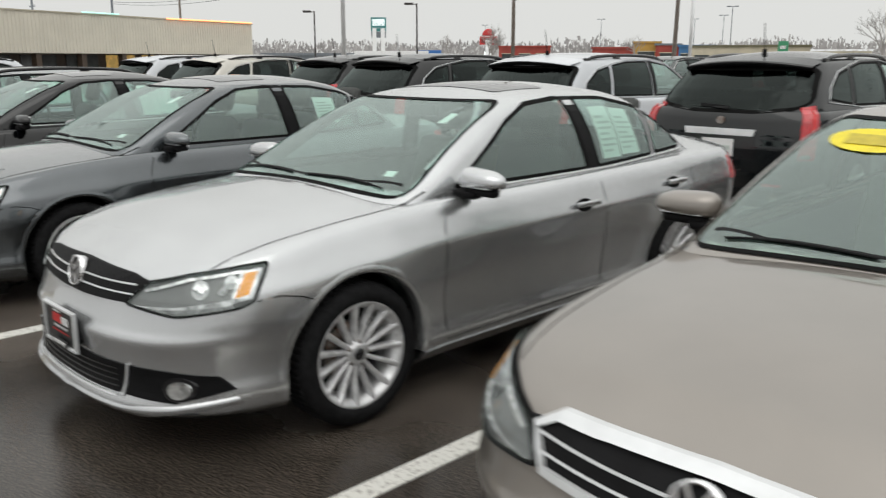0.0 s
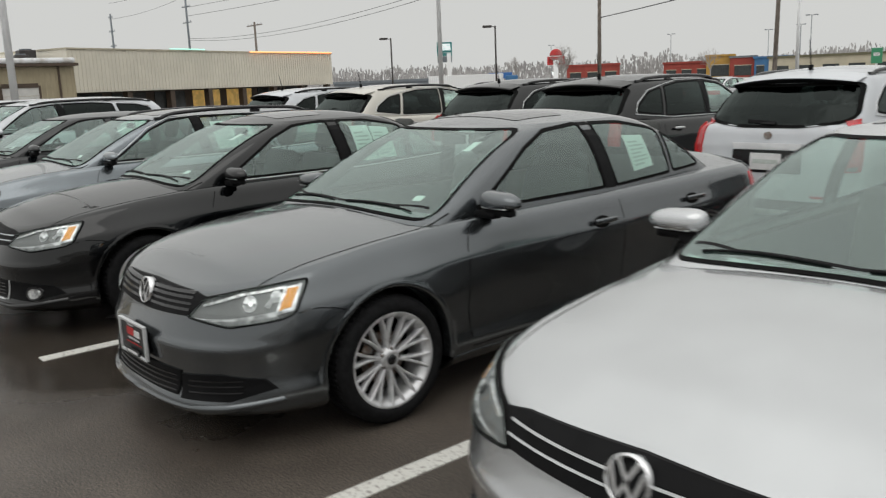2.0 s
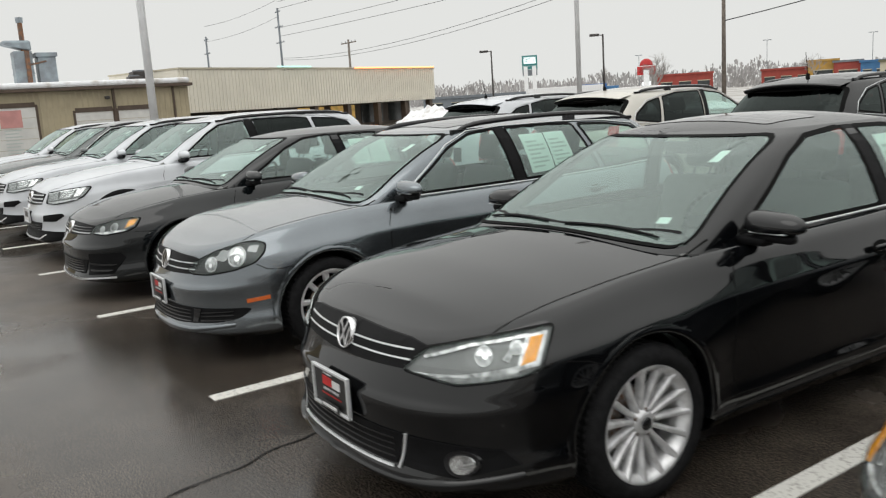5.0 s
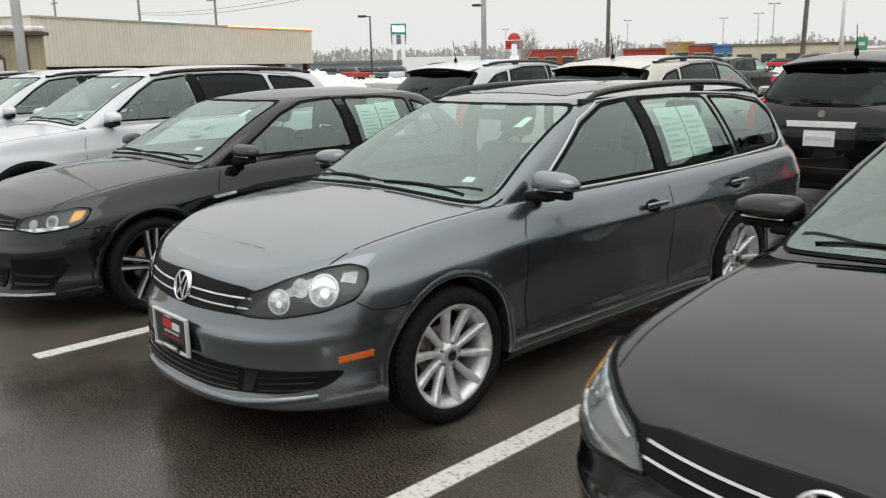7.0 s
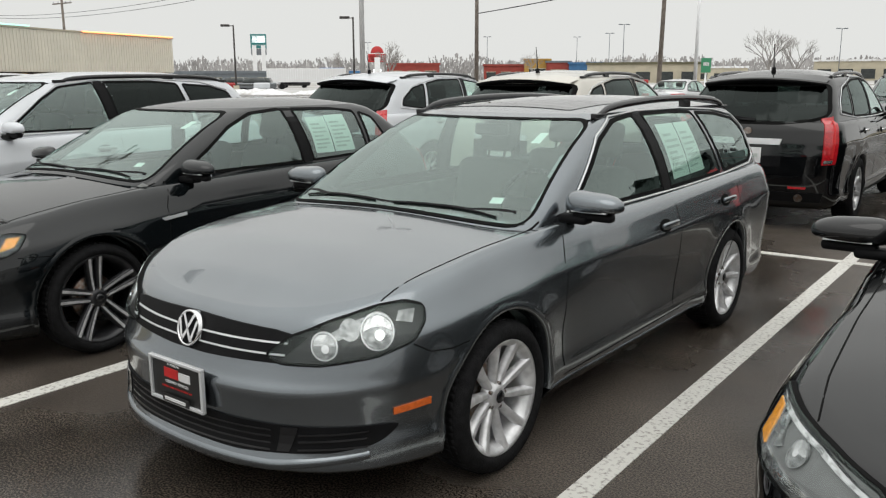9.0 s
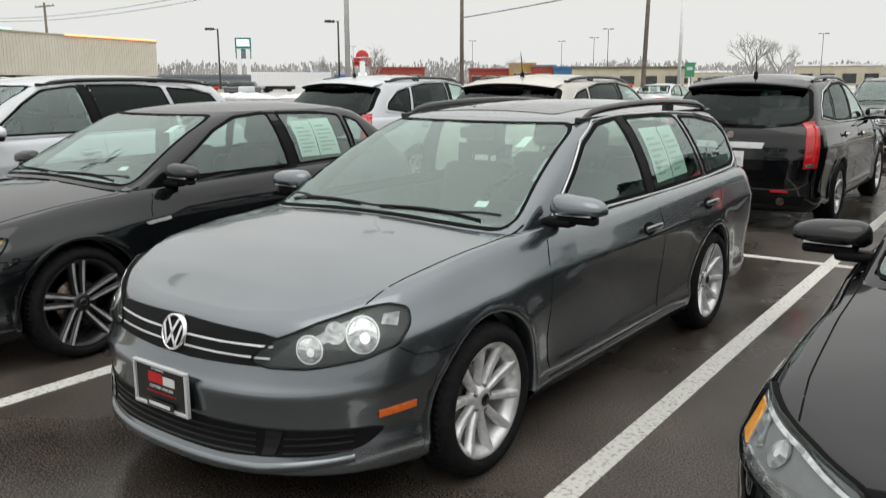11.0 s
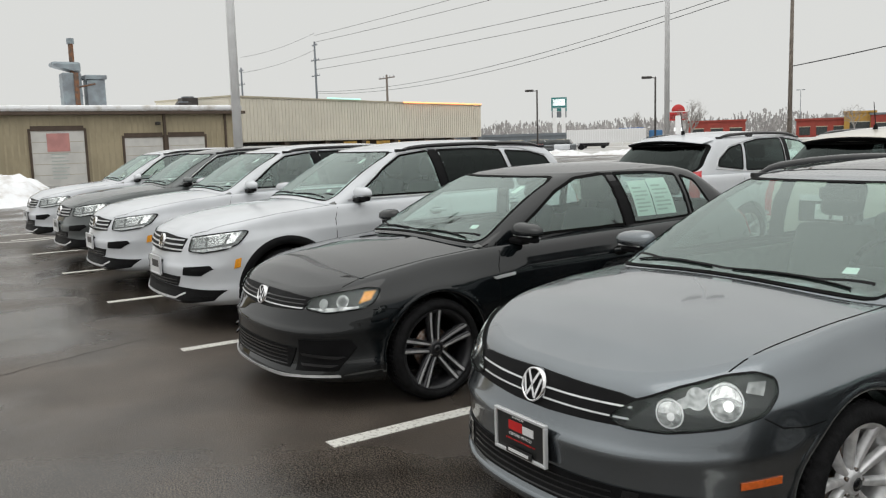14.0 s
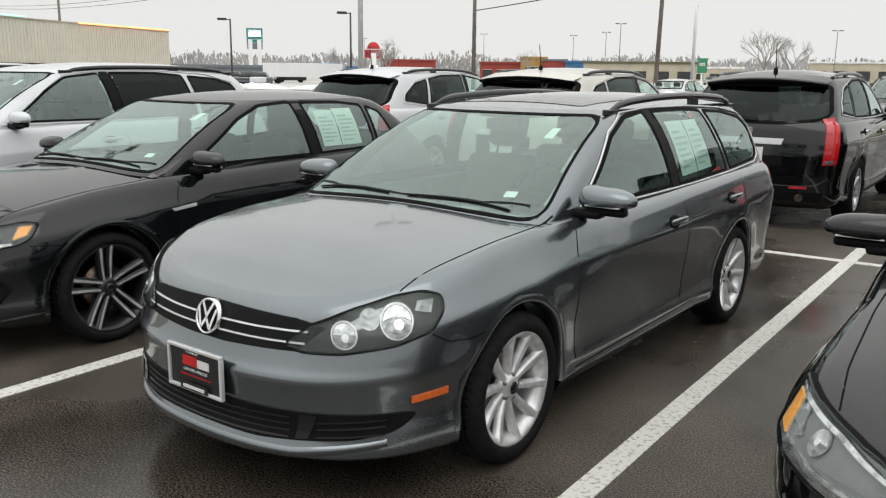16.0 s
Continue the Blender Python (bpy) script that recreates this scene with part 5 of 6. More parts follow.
tig, tsk = build_car(TALL_CAR, M_WHITE, "crossover", M_PLASTIC)
tig.matrix_world = pose(-5.45, 0.05, 0)
tagged(tig, "white compact crossover with black wheel arch cladding", "car", ROW)
tigs = [copy_thing(tig, pose(x, y, 0)) for x, y in ((-8.2, 0.0), (-10.9, 0.05), (-13.65, 0.0))]
recolour(tigs[1], M_WHITE, M_DARKGREY)
tagged(tigs[1], "dark grey compact crossover with chrome grille bars", "car", ROW)
# far row, tails towards the near row
srx, ssk = build_car(CROSSOVER, M_BLACK, "crossover")
FAR = "crossovers in the far row"
srx.matrix_world = pose(-0.1, 10.2, 0, 0, 0, 180)
tagged(srx, "black crossover with tall red tail lamps and chrome bar", "car", FAR)
for x, y, m, lab in ((-2.6, 9.25, M_CREAM, "cream crossover with red tail lamps parked tail first"), (-5.25, 9.2, M_WHITE, "white crossover with red tail lamps parked tail first"), (2.75, 9.2, M_BLACK, ""), (5.5, 9.2, M_WHITE, "white crossover with red tail lamps parked tail first"), (8.3, 9.15, M_CARBON, ""), (11.0, 9.2, M_BLACK, "")):
    c = copy_thing(srx, pose(x, y, 0, 0, 0, 180))
    if m != M_BLACK:
        recolour(c, M_BLACK, m)
    tagged(c, lab)


# ---- ground ----
def ground_material():
    m = bpy.data.materials.new("wet_asphalt")
    m.use_nodes = True
    n, l = m.node_tree.nodes, m.node_tree.links
    b = n["Principled BSDF"]
    co = n.new("ShaderNodeNewGeometry")

    def tex(scale, detail, lo, hi, a, c):
        t = n.new("ShaderNodeTexNoise")
        t.inputs["Scale"].default_value, t.inputs["Detail"].default_value = scale, detail
        l.new(co.outputs["Position"], t.inputs["Vector"])
        r = n.new("ShaderNodeMapRange")
        r.inputs[1].default_value, r.inputs[2].default_value, r.inputs[3].default_value, r.inputs[4].default_value = lo, hi, a, c
        l.new(t.outputs["Fac"], r.inputs[0])
        return t, r

    _, wet = tex(0.35, 9, 0.42, 0.56, 0.0, 1.0)
    grain, g = tex(110, 6, 0.40, 0.62, 0.3, 2.0)
    _, patch_ = tex(1.7, 4, 0.35, 0.65, 0.8, 1.2)
    mx = n.new("ShaderNodeMixRGB")
    mx.inputs[1].default_value, mx.inputs[2].default_value = (0.076, 0.063, 0.052, 1), (0.040, 0.033, 0.027, 1)
    l.new(wet.outputs[0], mx.inputs[0])
    for src in (g, patch_):
        mu = n.new("ShaderNodeMixRGB")
        mu.blend_type = "MULTIPLY"
        mu.inputs[0].default_value = 1
        l.new(mx.outputs[0], mu.inputs[1])
        l.new(src.outputs[0], mu.inputs[2])
        mx = mu
    l.new(mx.outputs[0], b.inputs["Base Color"])
    b.inputs["Specular IOR Level"].default_value = 0.38
    rr = n.new("ShaderNodeMapRange")
    rr.inputs[3].default_value, rr.inputs[4].default_value = 0.48, 0.13
    l.new(wet.outputs[0], rr.inputs[0])
    l.new(rr.outputs[0], b.inputs["Roughness"])
    bp = n.new("ShaderNodeBump")
    inv = n.new("ShaderNodeMapRange")
    inv.inputs[3].default_value, inv.inputs[4].default_value = 0.9, 0.15
    l.new(wet.outputs[0], inv.inputs[0])
    l.new(inv.outputs[0], bp.inputs["Strength"])
    bp.inputs["Distance"].default_value = 0.006
    l.new(grain.outputs["Fac"], bp.inputs["Height"])
    l.new(bp.outputs[0], b.inputs["Normal"])
    return m


M_ASPHALT = ground_material()
M_LINE = mat("worn_white_line_paint", (0.62, 0.61, 0.57), 0.7, noise_scale=45, second=(0.30, 0.28, 0.26), spread=(0.52, 0.68), bump=0.3)
M_SNOW = mat("dirty_snow", (0.82, 0.83, 0.85), 0.7, noise_scale=1.6, second=(0.48, 0.44, 0.40), spread=(0.5, 0.75), bump=0.8, bump_scale=25)
M_FIELD = mat("winter_ground", (0.30, 0.28, 0.25), 0.9, noise_scale=0.03, second=(0.62, 0.62, 0.62), spread=(0.42, 0.6))
M_TANPANEL = mat("tan_ribbed_metal", (0.78, 0.735, 0.63), 0.55, noise_scale=0.6, vary=0.10)
M_OLIVE = mat("olive_metal_siding", (0.45, 0.385, 0.26), 0.55, noise_scale=0.8, vary=0.18)
M_WHITEDOOR = mat("white_door_paint", (0.70, 0.69, 0.66), 0.5, noise_scale=1.5, vary=0.12)
M_BROWN = mat("dark_brown_trim", (0.10, 0.07, 0.05), 0.6, noise_scale=3, vary=0.2)
M_DUCT = mat("galvanised_duct", (0.30, 0.35, 0.38), 0.5, 0.5, noise_scale=1.5, second=(0.22, 0.24, 0.26))
M_RUST = mat("rusty_steel", (0.22, 0.10, 0.05), 0.8, noise_scale=4, second=(0.12, 0.08, 0.06))
M_NEON = mat("orange_neon_tube", (1.0, 0.33, 0.12), 0.4, emit=2.2)
M_NEONGREEN = mat("green_neon_tube", (0.45, 0.9, 0.75), 0.4, emit=0.9)
M_POLE = mat("white_painted_steel", (0.88, 0.89, 0.90), 0.5, 0.0, noise_scale=3, vary=0.08)
M_DARKPOLE = mat("dark_bronze_steel", (0.045, 0.04, 0.038), 0.5, 0.3, noise_scale=3, vary=-0.3)
M_WOOD = mat("weathered_pole_wood", (0.20, 0.17, 0.145), 0.85, noise_scale=5, vary=0.3, bump=0.5, bump_scale=40)
M_CABLE = mat("cable", (0.10, 0.10, 0.105), 0.7, noise_scale=3, vary=0.1)
M_BRICKRED = mat("red_wall_paint", (0.33, 0.055, 0.04), 0.7, noise_scale=0.6, vary=0.2)
M_BLUEWALL = mat("blue_wall_paint", (0.05, 0.16, 0.33), 0.7, noise_scale=0.6, vary=0.2)
M_OCHRE = mat("ochre_wall_paint", (0.48, 0.28, 0.06), 0.7, noise_scale=0.6, vary=0.2)
M_CREAMWALL = mat("cream_wall_paint", (0.52, 0.47, 0.36), 0.7, noise_scale=0.4, vary=0.15)
M_OLIVEROOF = mat("olive_roof_trim", (0.13, 0.12, 0.07), 0.7, noise_scale=0.4, vary=0.2)
M_SIGNWHITE = mat("lit_white_sign", (0.85, 0.9, 0.9), 0.4, emit=0.8)
M_SIGNTEAL = mat("teal_sign", (0.03, 0.20, 0.20), 0.5, noise_scale=1, vary=0.1)
M_SIGNGREY = mat("grey_sign", (0.16, 0.18, 0.20), 0.5, noise_scale=1, vary=0.1)
M_SIGNRED = mat("red_sign", (0.5, 0.03, 0.03), 0.5, noise_scale=1, vary=0.1)
M_FADEDRED = mat("faded_red_print", (0.62, 0.30, 0.28), 0.6, noise_scale=2, vary=0.15)
M_SIGNBLUE = mat("blue_sign", (0.03, 0.14, 0.42), 0.5, noise_scale=1, vary=0.1)
M_GREENSIGN = mat("green_sign", (0.04, 0.24, 0.12), 0.5, noise_scale=1, vary=0.1)
# distance haze is put into both tree colours, paler than bare bark
M_TWIG = mat("haze_tinted_twigs", (0.33, 0.31, 0.295), 0.95, noise_scale=0.2, vary=0.3)
M_FARTREE = mat("far_trees_haze_tinted", (0.44, 0.425, 0.42), 1.0, noise_scale=0.05, vary=0.35)
M_SHOPGLASS = mat("dark_shop_glass", (0.03, 0.035, 0.035), 0.1, noise_scale=2, vary=-0.5)
M_LITGLASS = mat("lit_shop_window", (0.85, 0.55, 0.16), 0.4, noise_scale=1.2, vary=0.5, emit=0.25)


def thing(name, bm, m, label, category, group="", kind="", smooth=False):
    return tagged(part(name, bm, m, None, "", smooth), label, category, group, kind)


g = bmesh.new()
xs = sorted({-3000, -600, -300, 300, 600, 3000, *range(-150, 160, 10)})
rows = [[g.verts.new((x, y, 0)) for y in xs] for x in xs]
for a, b in zip(rows, rows[1:]):
    for i in range(len(xs) - 1):
        f = g.faces.new((a[i], b[i], b[i + 1], a[i + 1]))
        c = f.calc_center_median()
        f.material_index = 0 if (-60 < c.x < 60 and -40 < c.y < 46) else 1
thing("ground", g, [M_ASPHALT, M_FIELD], "wet dark asphalt car park with snowy ground beyond", "ground", kind="structure")
# stall lines
for x in (-15.3, -12.55, -9.8, -7.03, -4.29, -1.55, 1.22, 4.05, 7.0, 9.9, 12.7):
    thing("stall_line", box(x - 0.055, x + 0.055, -1.04, 5.0, 0.0, 0.004), M_LINE, "worn white painted parking stall line", "road marking", "stall lines", "structure")
    thing("stall_line", box(x - 0.055, x + 0.055, 5.09, 10.9, 0.0, 0.004), M_LINE, "worn white painted parking stall line", "road marking", "stall lines", "structure")
thing("centre_line", box(-15.3, 15, 4.99, 5.09, 0.0, 0.0045), M_LINE, "white painted line between the two rows", "road marking", kind="structure")


def crack(points, width, label):
    bm = bmesh.new()
    rows_ = []
    pts = [Vector(p) for p in points]
    dense = []
    for a, b in zip(pts, pts[1:]):
        dense += [a.lerp(b, t / 14) for t in range(14)]
    dense.append(pts[-1])
    for i, p in enumerate(dense):
        d = (dense[min(i + 1, len(dense) - 1)] - dense[max(i - 1, 0)]).normalized()
        nrm = Vector((-d.y, d.x))
        off = nrm * 0.035 * noise.noise(Vector((p.x * 5, p.y * 5, 7)))
        w_ = width * (0.6 + 0.8 * abs(noise.noise(Vector((p.x * 11, p.y * 11, 2)))))
        rows_.append([bm.verts.new((*(p + off + nrm * k * w_), 0.0042)) for k in (-0.5, 0.5)])
    for a, b in zip(rows_, rows_[1:]):
        bm.faces.new((a[0], a[1], b[1], b[0]))
    return thing("pavement_crack", bm, M_SEAM, label, "crack", "cracks in the asphalt", "structure")


crack([(2.5, -3.2), (2.42, -2.1), (2.33, -1.6), (2.26, -1.3), (2.12, -0.86), (2.05, 0.3)], 0.014, "thin dark crack along an asphalt seam")
crack([(-4.2, -4.2), (-4.4, -2.4), (-4.9, -1.2)], 0.012, "thin dark crack in the asphalt")
rg_ = bmesh.new()
for i in range(48):
    a, b = 2 * math.pi * i / 48, 2 * math.pi * (i + 1) / 48
    rg_.faces.new([rg_.verts.new((r_ * math.cos(t_), r_ * math.sin(t_), 0.0042)) for r_, t_ in ((0.75, a), (0.87, a), (0.87, b), (0.75, b))])
o_ = thing("painted_ring", rg_, M_LINE, "white painted ring marking on the asphalt", "road marking", kind="structure")
o_.matrix_world = pose(-15.7, -0.75, 0)


# ---- buildings ----
def frame_to(root, x, y, z=0, rz=0):
    root.matrix_world = pose(x, y, z, 0, 0, rz)
    return root


def metal_building():
    root = new("metal_building")
    y0, y1, h = -16.0, 13.9, 3.5
    part("wall", box(-14, 0, y0, y1, 0, h), M_OLIVE, root)
    rib = mesh_of(box(0.0, 0.03, 0, 0.09, 0.05, h - 0.05), "siding_rib", M_OLIVE, False)
    y = y0
    while y < y1 - 0.1:
        part("siding_rib", rib, None, root).location.y = y
        y += 0.3
    part("roof", box(-14.2, 0.35, y0 - 0.2, y1 + 0.2, h + 0.003, h + 0.16), M_BROWN, root)
    part("roof_snow", box(-14.0, 0.25, y0 - 0.1, y1 + 0.1, h + 0.163, h + 0.48, 0.12), M_SNOW, root, "thin layer of snow on the roof")
    for a, b, t in ((3.2, 5.65, 2.72), (7.6, 9.55, 2.30), (9.85, 11.8, 2.30), (-3.4, -0.2, 2.8)):
        d = part("garage_door", box(0.032, 0.06, a, b, 0, t), M_WHITEDOOR, root)
        for k in range(1, 5):
            part("door_groove", box(0.061, 0.066, a + 0.03, b - 0.03, t * k / 5 - 0.012, t * k / 5 + 0.012), M_CREAMWALL, d)
        part("door_frame", box(0.032, 0.09, a - 0.12, a, 0, t + 0.12), M_BROWN, d)
        part("door_frame", box(0.032, 0.09, b, b + 0.12, 0, t + 0.12), M_BROWN, d)
        part("door_frame", box(0.032, 0.09, a, b, t, t + 0.25), M_BROWN, d)
    part("downpipe", box(0.03, 0.16, 9.62, 9.74, 0, h), M_BROWN, root)
    part("downpipe", box(0.03, 0.12, 12.95, 13.05, 0, h), M_BROWN, root)
    nt = part("door_notice", box(0.068, 0.075, 3.9, 4.95, 1.7, 2.6), M_FADEDRED, root, "faded red panel on the white door")
    for k in range(8):
        part("notice_line", box(0.068, 0.075, 4.05, 4.7 + 0.15 * (k % 2), 0.35 + 0.17 * k, 0.41 + 0.17 * k), M_INK, nt)
    wl_ = part("wall_lamp", box(0.05, 0.3, 9.2, 9.45, 2.95, 3.12, 0.04), M_DARKPOLE, root)
    return tagged(frame_to(root, -43, 0), "olive ribbed metal workshop with white garage doors", "building")


metal_building()


def scaled(root, k):
    root.scale = (k, k, k)
    return root


def roof_duct():
    root = new("roof_duct")
    part("duct_tower", box(-0.55, 0.55, -0.5, 0.5, 0, 2.4, 0.06), M_DUCT, root)
    hood = box(-0.6, 0.6, -1.0, 0.5, 2.4, 3.0, 0.12)
    for v in hood.verts:
        if v.co.y < -0.5 and v.co.z < 2.7:
            v.co.z += 0.35
    part("duct_hood", hood, M_DUCT, root)
    part("stack_pipe", cyl((0.3, 0.1, 2.2), (0.3, 0.1, 4.0), 0.14, None, 12), M_RUST, root)
    part("stack_cap", cyl((0.3, 0.1, 4.0), (0.3, 0.1, 4.3), 0.2, None, 12), M_DUCT, root)
    part("stack_pipe", cyl((0.62, 0.2, 0.2), (0.62, 0.2, 2.4), 0.13, None, 12), M_RUST, root)
    part("fan_housing", box(-0.5, 0.5, 0.75, 1.75, 0, 2.05, 0.05), M_DUCT, root)
    part("fan_lid", box(-0.6, 0.6, 0.65, 1.85, 2.05, 2.3, 0.04), M_DUCT, root)
    part("duct_brace", cyl((0.55, 0.3, 1.6), (0.55, 1.2, 1.8), 0.05, None, 8), M_RUST, root)
    for k in range(3):
        part("duct_seam", box(-0.57, 0.57, -0.52, 0.52, 0.5 + 0.6 * k, 0.55 + 0.6 * k), M_DUCT, root)
    return tagged(scaled(frame_to(root, -50, 6.5, 3.7), 1.02), "rust-streaked galvanised exhaust duct on the workshop roof", "roof duct")


roof_duct()


def rooftop_unit(x, y, w, h):
    root = new("rooftop_unit")
    part("casing", box(-w / 2, w / 2, -w / 2, w / 2, 0.25, 0.25 + h, 0.05), M_DARKPOLE, root)
    part("fan_guard", cyl((0, 0, 0.25 + h), (0, 0, 0.33 + h), w * 0.38, None, 18), M_SIGNGREY, root)
    for sx in (-1, 1):
        part("stand_leg", box(sx * w * 0.4 - 0.04, sx * w * 0.4 + 0.04, -w * 0.4, w * 0.4, 0, 0.25), M_DARKPOLE, root)
    return tagged(frame_to(root, x, y, 3.78), "dark rooftop cooling unit on the workshop roof", "rooftop unit", "rooftop units")


for x, y, w, h in ((-50, 14.0, 1.0, 0.75), (-50.5, 15.6, 0.9, 0.6), (-49, 12.6, 0.8, 0.4)):
    rooftop_unit(x, min(y, 13.2), w, h)


def fascia_building():
    root = new("retail_building")
    A, B = Vector((-48.3, 15.2)), Vector((-59.9, 43.1))
    L = (B - A).length
    part("fascia", box(-7, 0, 0, L, 1.95, 4.75), M_TANPANEL, root)
    rib = mesh_of(box(0.0, 0.035, 0, 0.10, 1.98, 4.70), "panel_rib", M_TANPANEL, False)
    y = 0.1
    while y < L - 0.1:
        part("panel_rib", rib, None, root).location.y = y
        y += 0.32
    part("fascia_cap", box(-7.05, 0.08, -0.05, L + 0.05, 4.753, 4.86), M_CREAMWALL, root)
    part("neon_tube", cyl((0.14, L * 0.60, 4.82), (0.14, L - 0.2, 4.90), 0.055, None, 8), M_NEON, root, "glowing orange neon tube")
    part("neon_tube", cyl((0.14, L * 0.30, 4.92), (0.14, L * 0.42, 4.92), 0.045, None, 8), M_NEONGREEN, root, "pale green neon tube")
    part("shop_wall", box(-6.8, -2.6, 0.3, L - 0.6, 0, 1.948), M_BROWN, root)
    for k in range(7):
        y = 1.5 + k * 4.1
        part("shop_window", box(-2.6, -2.55, y, y + 3.2, 0.25, 1.85), M_LITGLASS if k in (3, 4) else M_SHOPGLASS, root)
        part("canopy_post", box(-0.6, -0.1, y + 3.3, y + 3.75, 0, 1.948), M_BROWN, root)
    ang = math.degrees(math.atan2(-(B - A).x, (B - A).y))
    return tagged(frame_to(root, A.x, A.y, 0, ang), "low retail building with tan ribbed fascia and orange neon", "building")


fascia_building()


# ---- poles, lamps and wires ----
def street_lamp(x, y, h, heads, m, label, single=False):
    root = new("lot_lamp")
    part("pole", cyl((0, 0, 0.4), (0, 0, h), 0.11 if m == M_POLE else 0.10, 0.08, 16), m, root, smooth=True)
    part("base", cyl((0, 0, 0), (0, 0, 0.7), 0.3, None, 16), M_CREAMWALL, root)
    for a in heads:
        d = Vector((math.cos(radians(a)), math.sin(radians(a)), 0))
        part("arm", cyl((0, 0, h - 0.08), tuple(d * 0.5 + Vector((0, 0, h - 0.08))), 0.04, None, 8), m, root)
        hb = box(0.35, 1.25, -0.25, 0.25, h - 0.16, h + 0.06, 0.04)
        for v in hb.verts:
            v.co = Matrix.Rotation(radians(a), 3, "Z") @ v.co
        part("lamp_head", hb, m, root)
    return tagged(frame_to(root, x, y), label, "lamp post", "car park lamps")


W1 = "tall white steel car park lamp post"
street_lamp(-16.6, 4.05, 11, (0, 180), M_POLE, W1)
street_lamp(-20.9, 23.7, 15, (0, 180), M_POLE, W1)
street_lamp(-15.0, 46.3, 8.4, (10, 190), M_POLE, "white twin-headed car park lamp post")
street_lamp(-3.6, 47, 8.6, (170, 350), M_POLE, "white twin-headed car park lamp post")
street_lamp(-66, 55, 6.7, (230,), M_DARKPOLE, "dark single-headed lamp post by the road")
street_lamp(-51.8, 57.3, 7.0, (230,), M_DARKPOLE, "dark single-headed lamp post by the road")
for x, y, h in ((-150, 230, 14), (-128, 250, 14), (-100, 215, 13), (-80, 180, 13), (-210, 240, 14), (-40, 210, 12)):
    street_lamp(x, y, h, (30, 210), M_SIGNGREY, "distant grey twin-headed lamp post")


def utility_pole(x, y, h, lean=0.0, arms=((0.0, 2.2),), r=0.17, label="weathered wooden utility pole with a crossarm", m=None):
    root = new("utility_pole")
    m = m or M_WOOD
    part("pole", cyl((0, 0, 0), (0, 0, h), r, r * 0.65, 14), m, root, smooth=True)
    for dz, w in arms:
        part("crossarm", box(-w / 2, w / 2, -0.06, 0.06, h - dz - 0.25, h - dz - 0.1), m, root)
        for k in (-0.45, -0.2, 0.2, 0.45):
            part("insulator", cyl((k * w, 0, h - dz - 0.1), (k * w, 0, h - dz + 0.12), 0.05, 0.03, 8), M_SIGNGREY, root)
    root.matrix_world = pose(x, y, 0, 0, lean, 0)
    return tagged(root, label, "utility pole", "utility poles")


utility_pole(-33.9, 51.4, 12.6, 0.0)
utility_pole(-19.7, 52.4, 11.8, 1.2)
utility_pole(-105.6, 59.8, 11.6, 0, ((0.3, 4.5),), 0.22)
utility_pole(-140.5, 65, 20.5, 0, ((0.5, 2.2), (3.2, 3.4), (6.0, 3.4), (12, 8)), 0.25, "tall grey transmission pole with stacked crossarms", M_SIGNGREY)
utility_pole(-161.5, 58.6, 17.5, 0, ((0.5, 2.2), (3.2, 3.0), (6.0, 3.0)), 0.25, "tall grey transmission pole with stacked crossarms", M_SIGNGREY)


def wire(p, q, sag, r=0.02, name="power_line"):
    bm = bmesh.new()
    p, q = Vector(p), Vector(q)
    pts = [p.lerp(q, t / 20) - Vector((0, 0, 4 * sag * (t / 20) * (1 - t / 20))) for t in range(21)]
    side = Vector((0, 0, 1)).cross(q - p).normalized()
    rings = [[bm.verts.new(c + (side * math.cos(k * 1.2566) + Vector((0, 0, math.sin(k * 1.2566)))) * r) for k in range(5)] for c in pts]
    for a, b in zip(rings, rings[1:]):
        for k in range(5):
            bm.faces.new((a[k], a[(k + 1) % 5], b[(k + 1) % 5], b[k]))
    return thing(name, bm, M_CABLE, "thin dark overhead power line", "power line", "overhead wires")


for dz, z1 in ((-0.6, 27), (-1.3, 25), (-3.3, 21.8), (-4.2, 20.5)):
    wire((-140.5, 65, 22.6 + dz * 1.7), (20, 66, z1 - 3), 1.2, 0.035)
wire((-140.5, 65, 11.5), (-33.9, 51.4, 12.7), 2.2, 0.03)
wire((-140.5, 65, 11.2), (-33.9, 51.4, 12.3), 2.4, 0.03)
for z in (12.4, 12.1):
    wire((-33.9, 51.4, z), (-19.7, 52.4, z - 0.7), 0.15, 0.02)
    wire((-19.7, 52.4, z - 0.7), (25, 57, z - 0.5), 0.5, 0.02)
wire((-33.9, 51.4, 6.2), (-19.7, 52.4, 8.0), 0.1, 0.04)
wire((-19.7, 52.4, 8.0), (25, 57, 7.2), 0.4, 0.05)
wire((-19.7, 52.4, 10.0), (25, 57, 9.5), 0.4, 0.025)
wire((-140.5, 65, 22), (-161.5, 58.6, 19.5), 0.6, 0.03)
wire((-140.5, 65, 19), (-161.5, 58.6, 16.5), 0.6, 0.03)


# ---- signs ----
def sign_post(name, x, y, rz, panels, posts, label, z0=0):
    root = new(name)
    for px, h, r in posts:
        part("post", box(px - r, px + r, -r, r, 0, h), M_POLE, root)
    for x0, x1, za, zb_, m in panels:
        pn = part("panel", box(x0, x1, -0.3, 0.3, za, zb_, 0.05), m, root)
    return tagged(frame_to(root, x, y, z0, rz), label, "roadside sign")


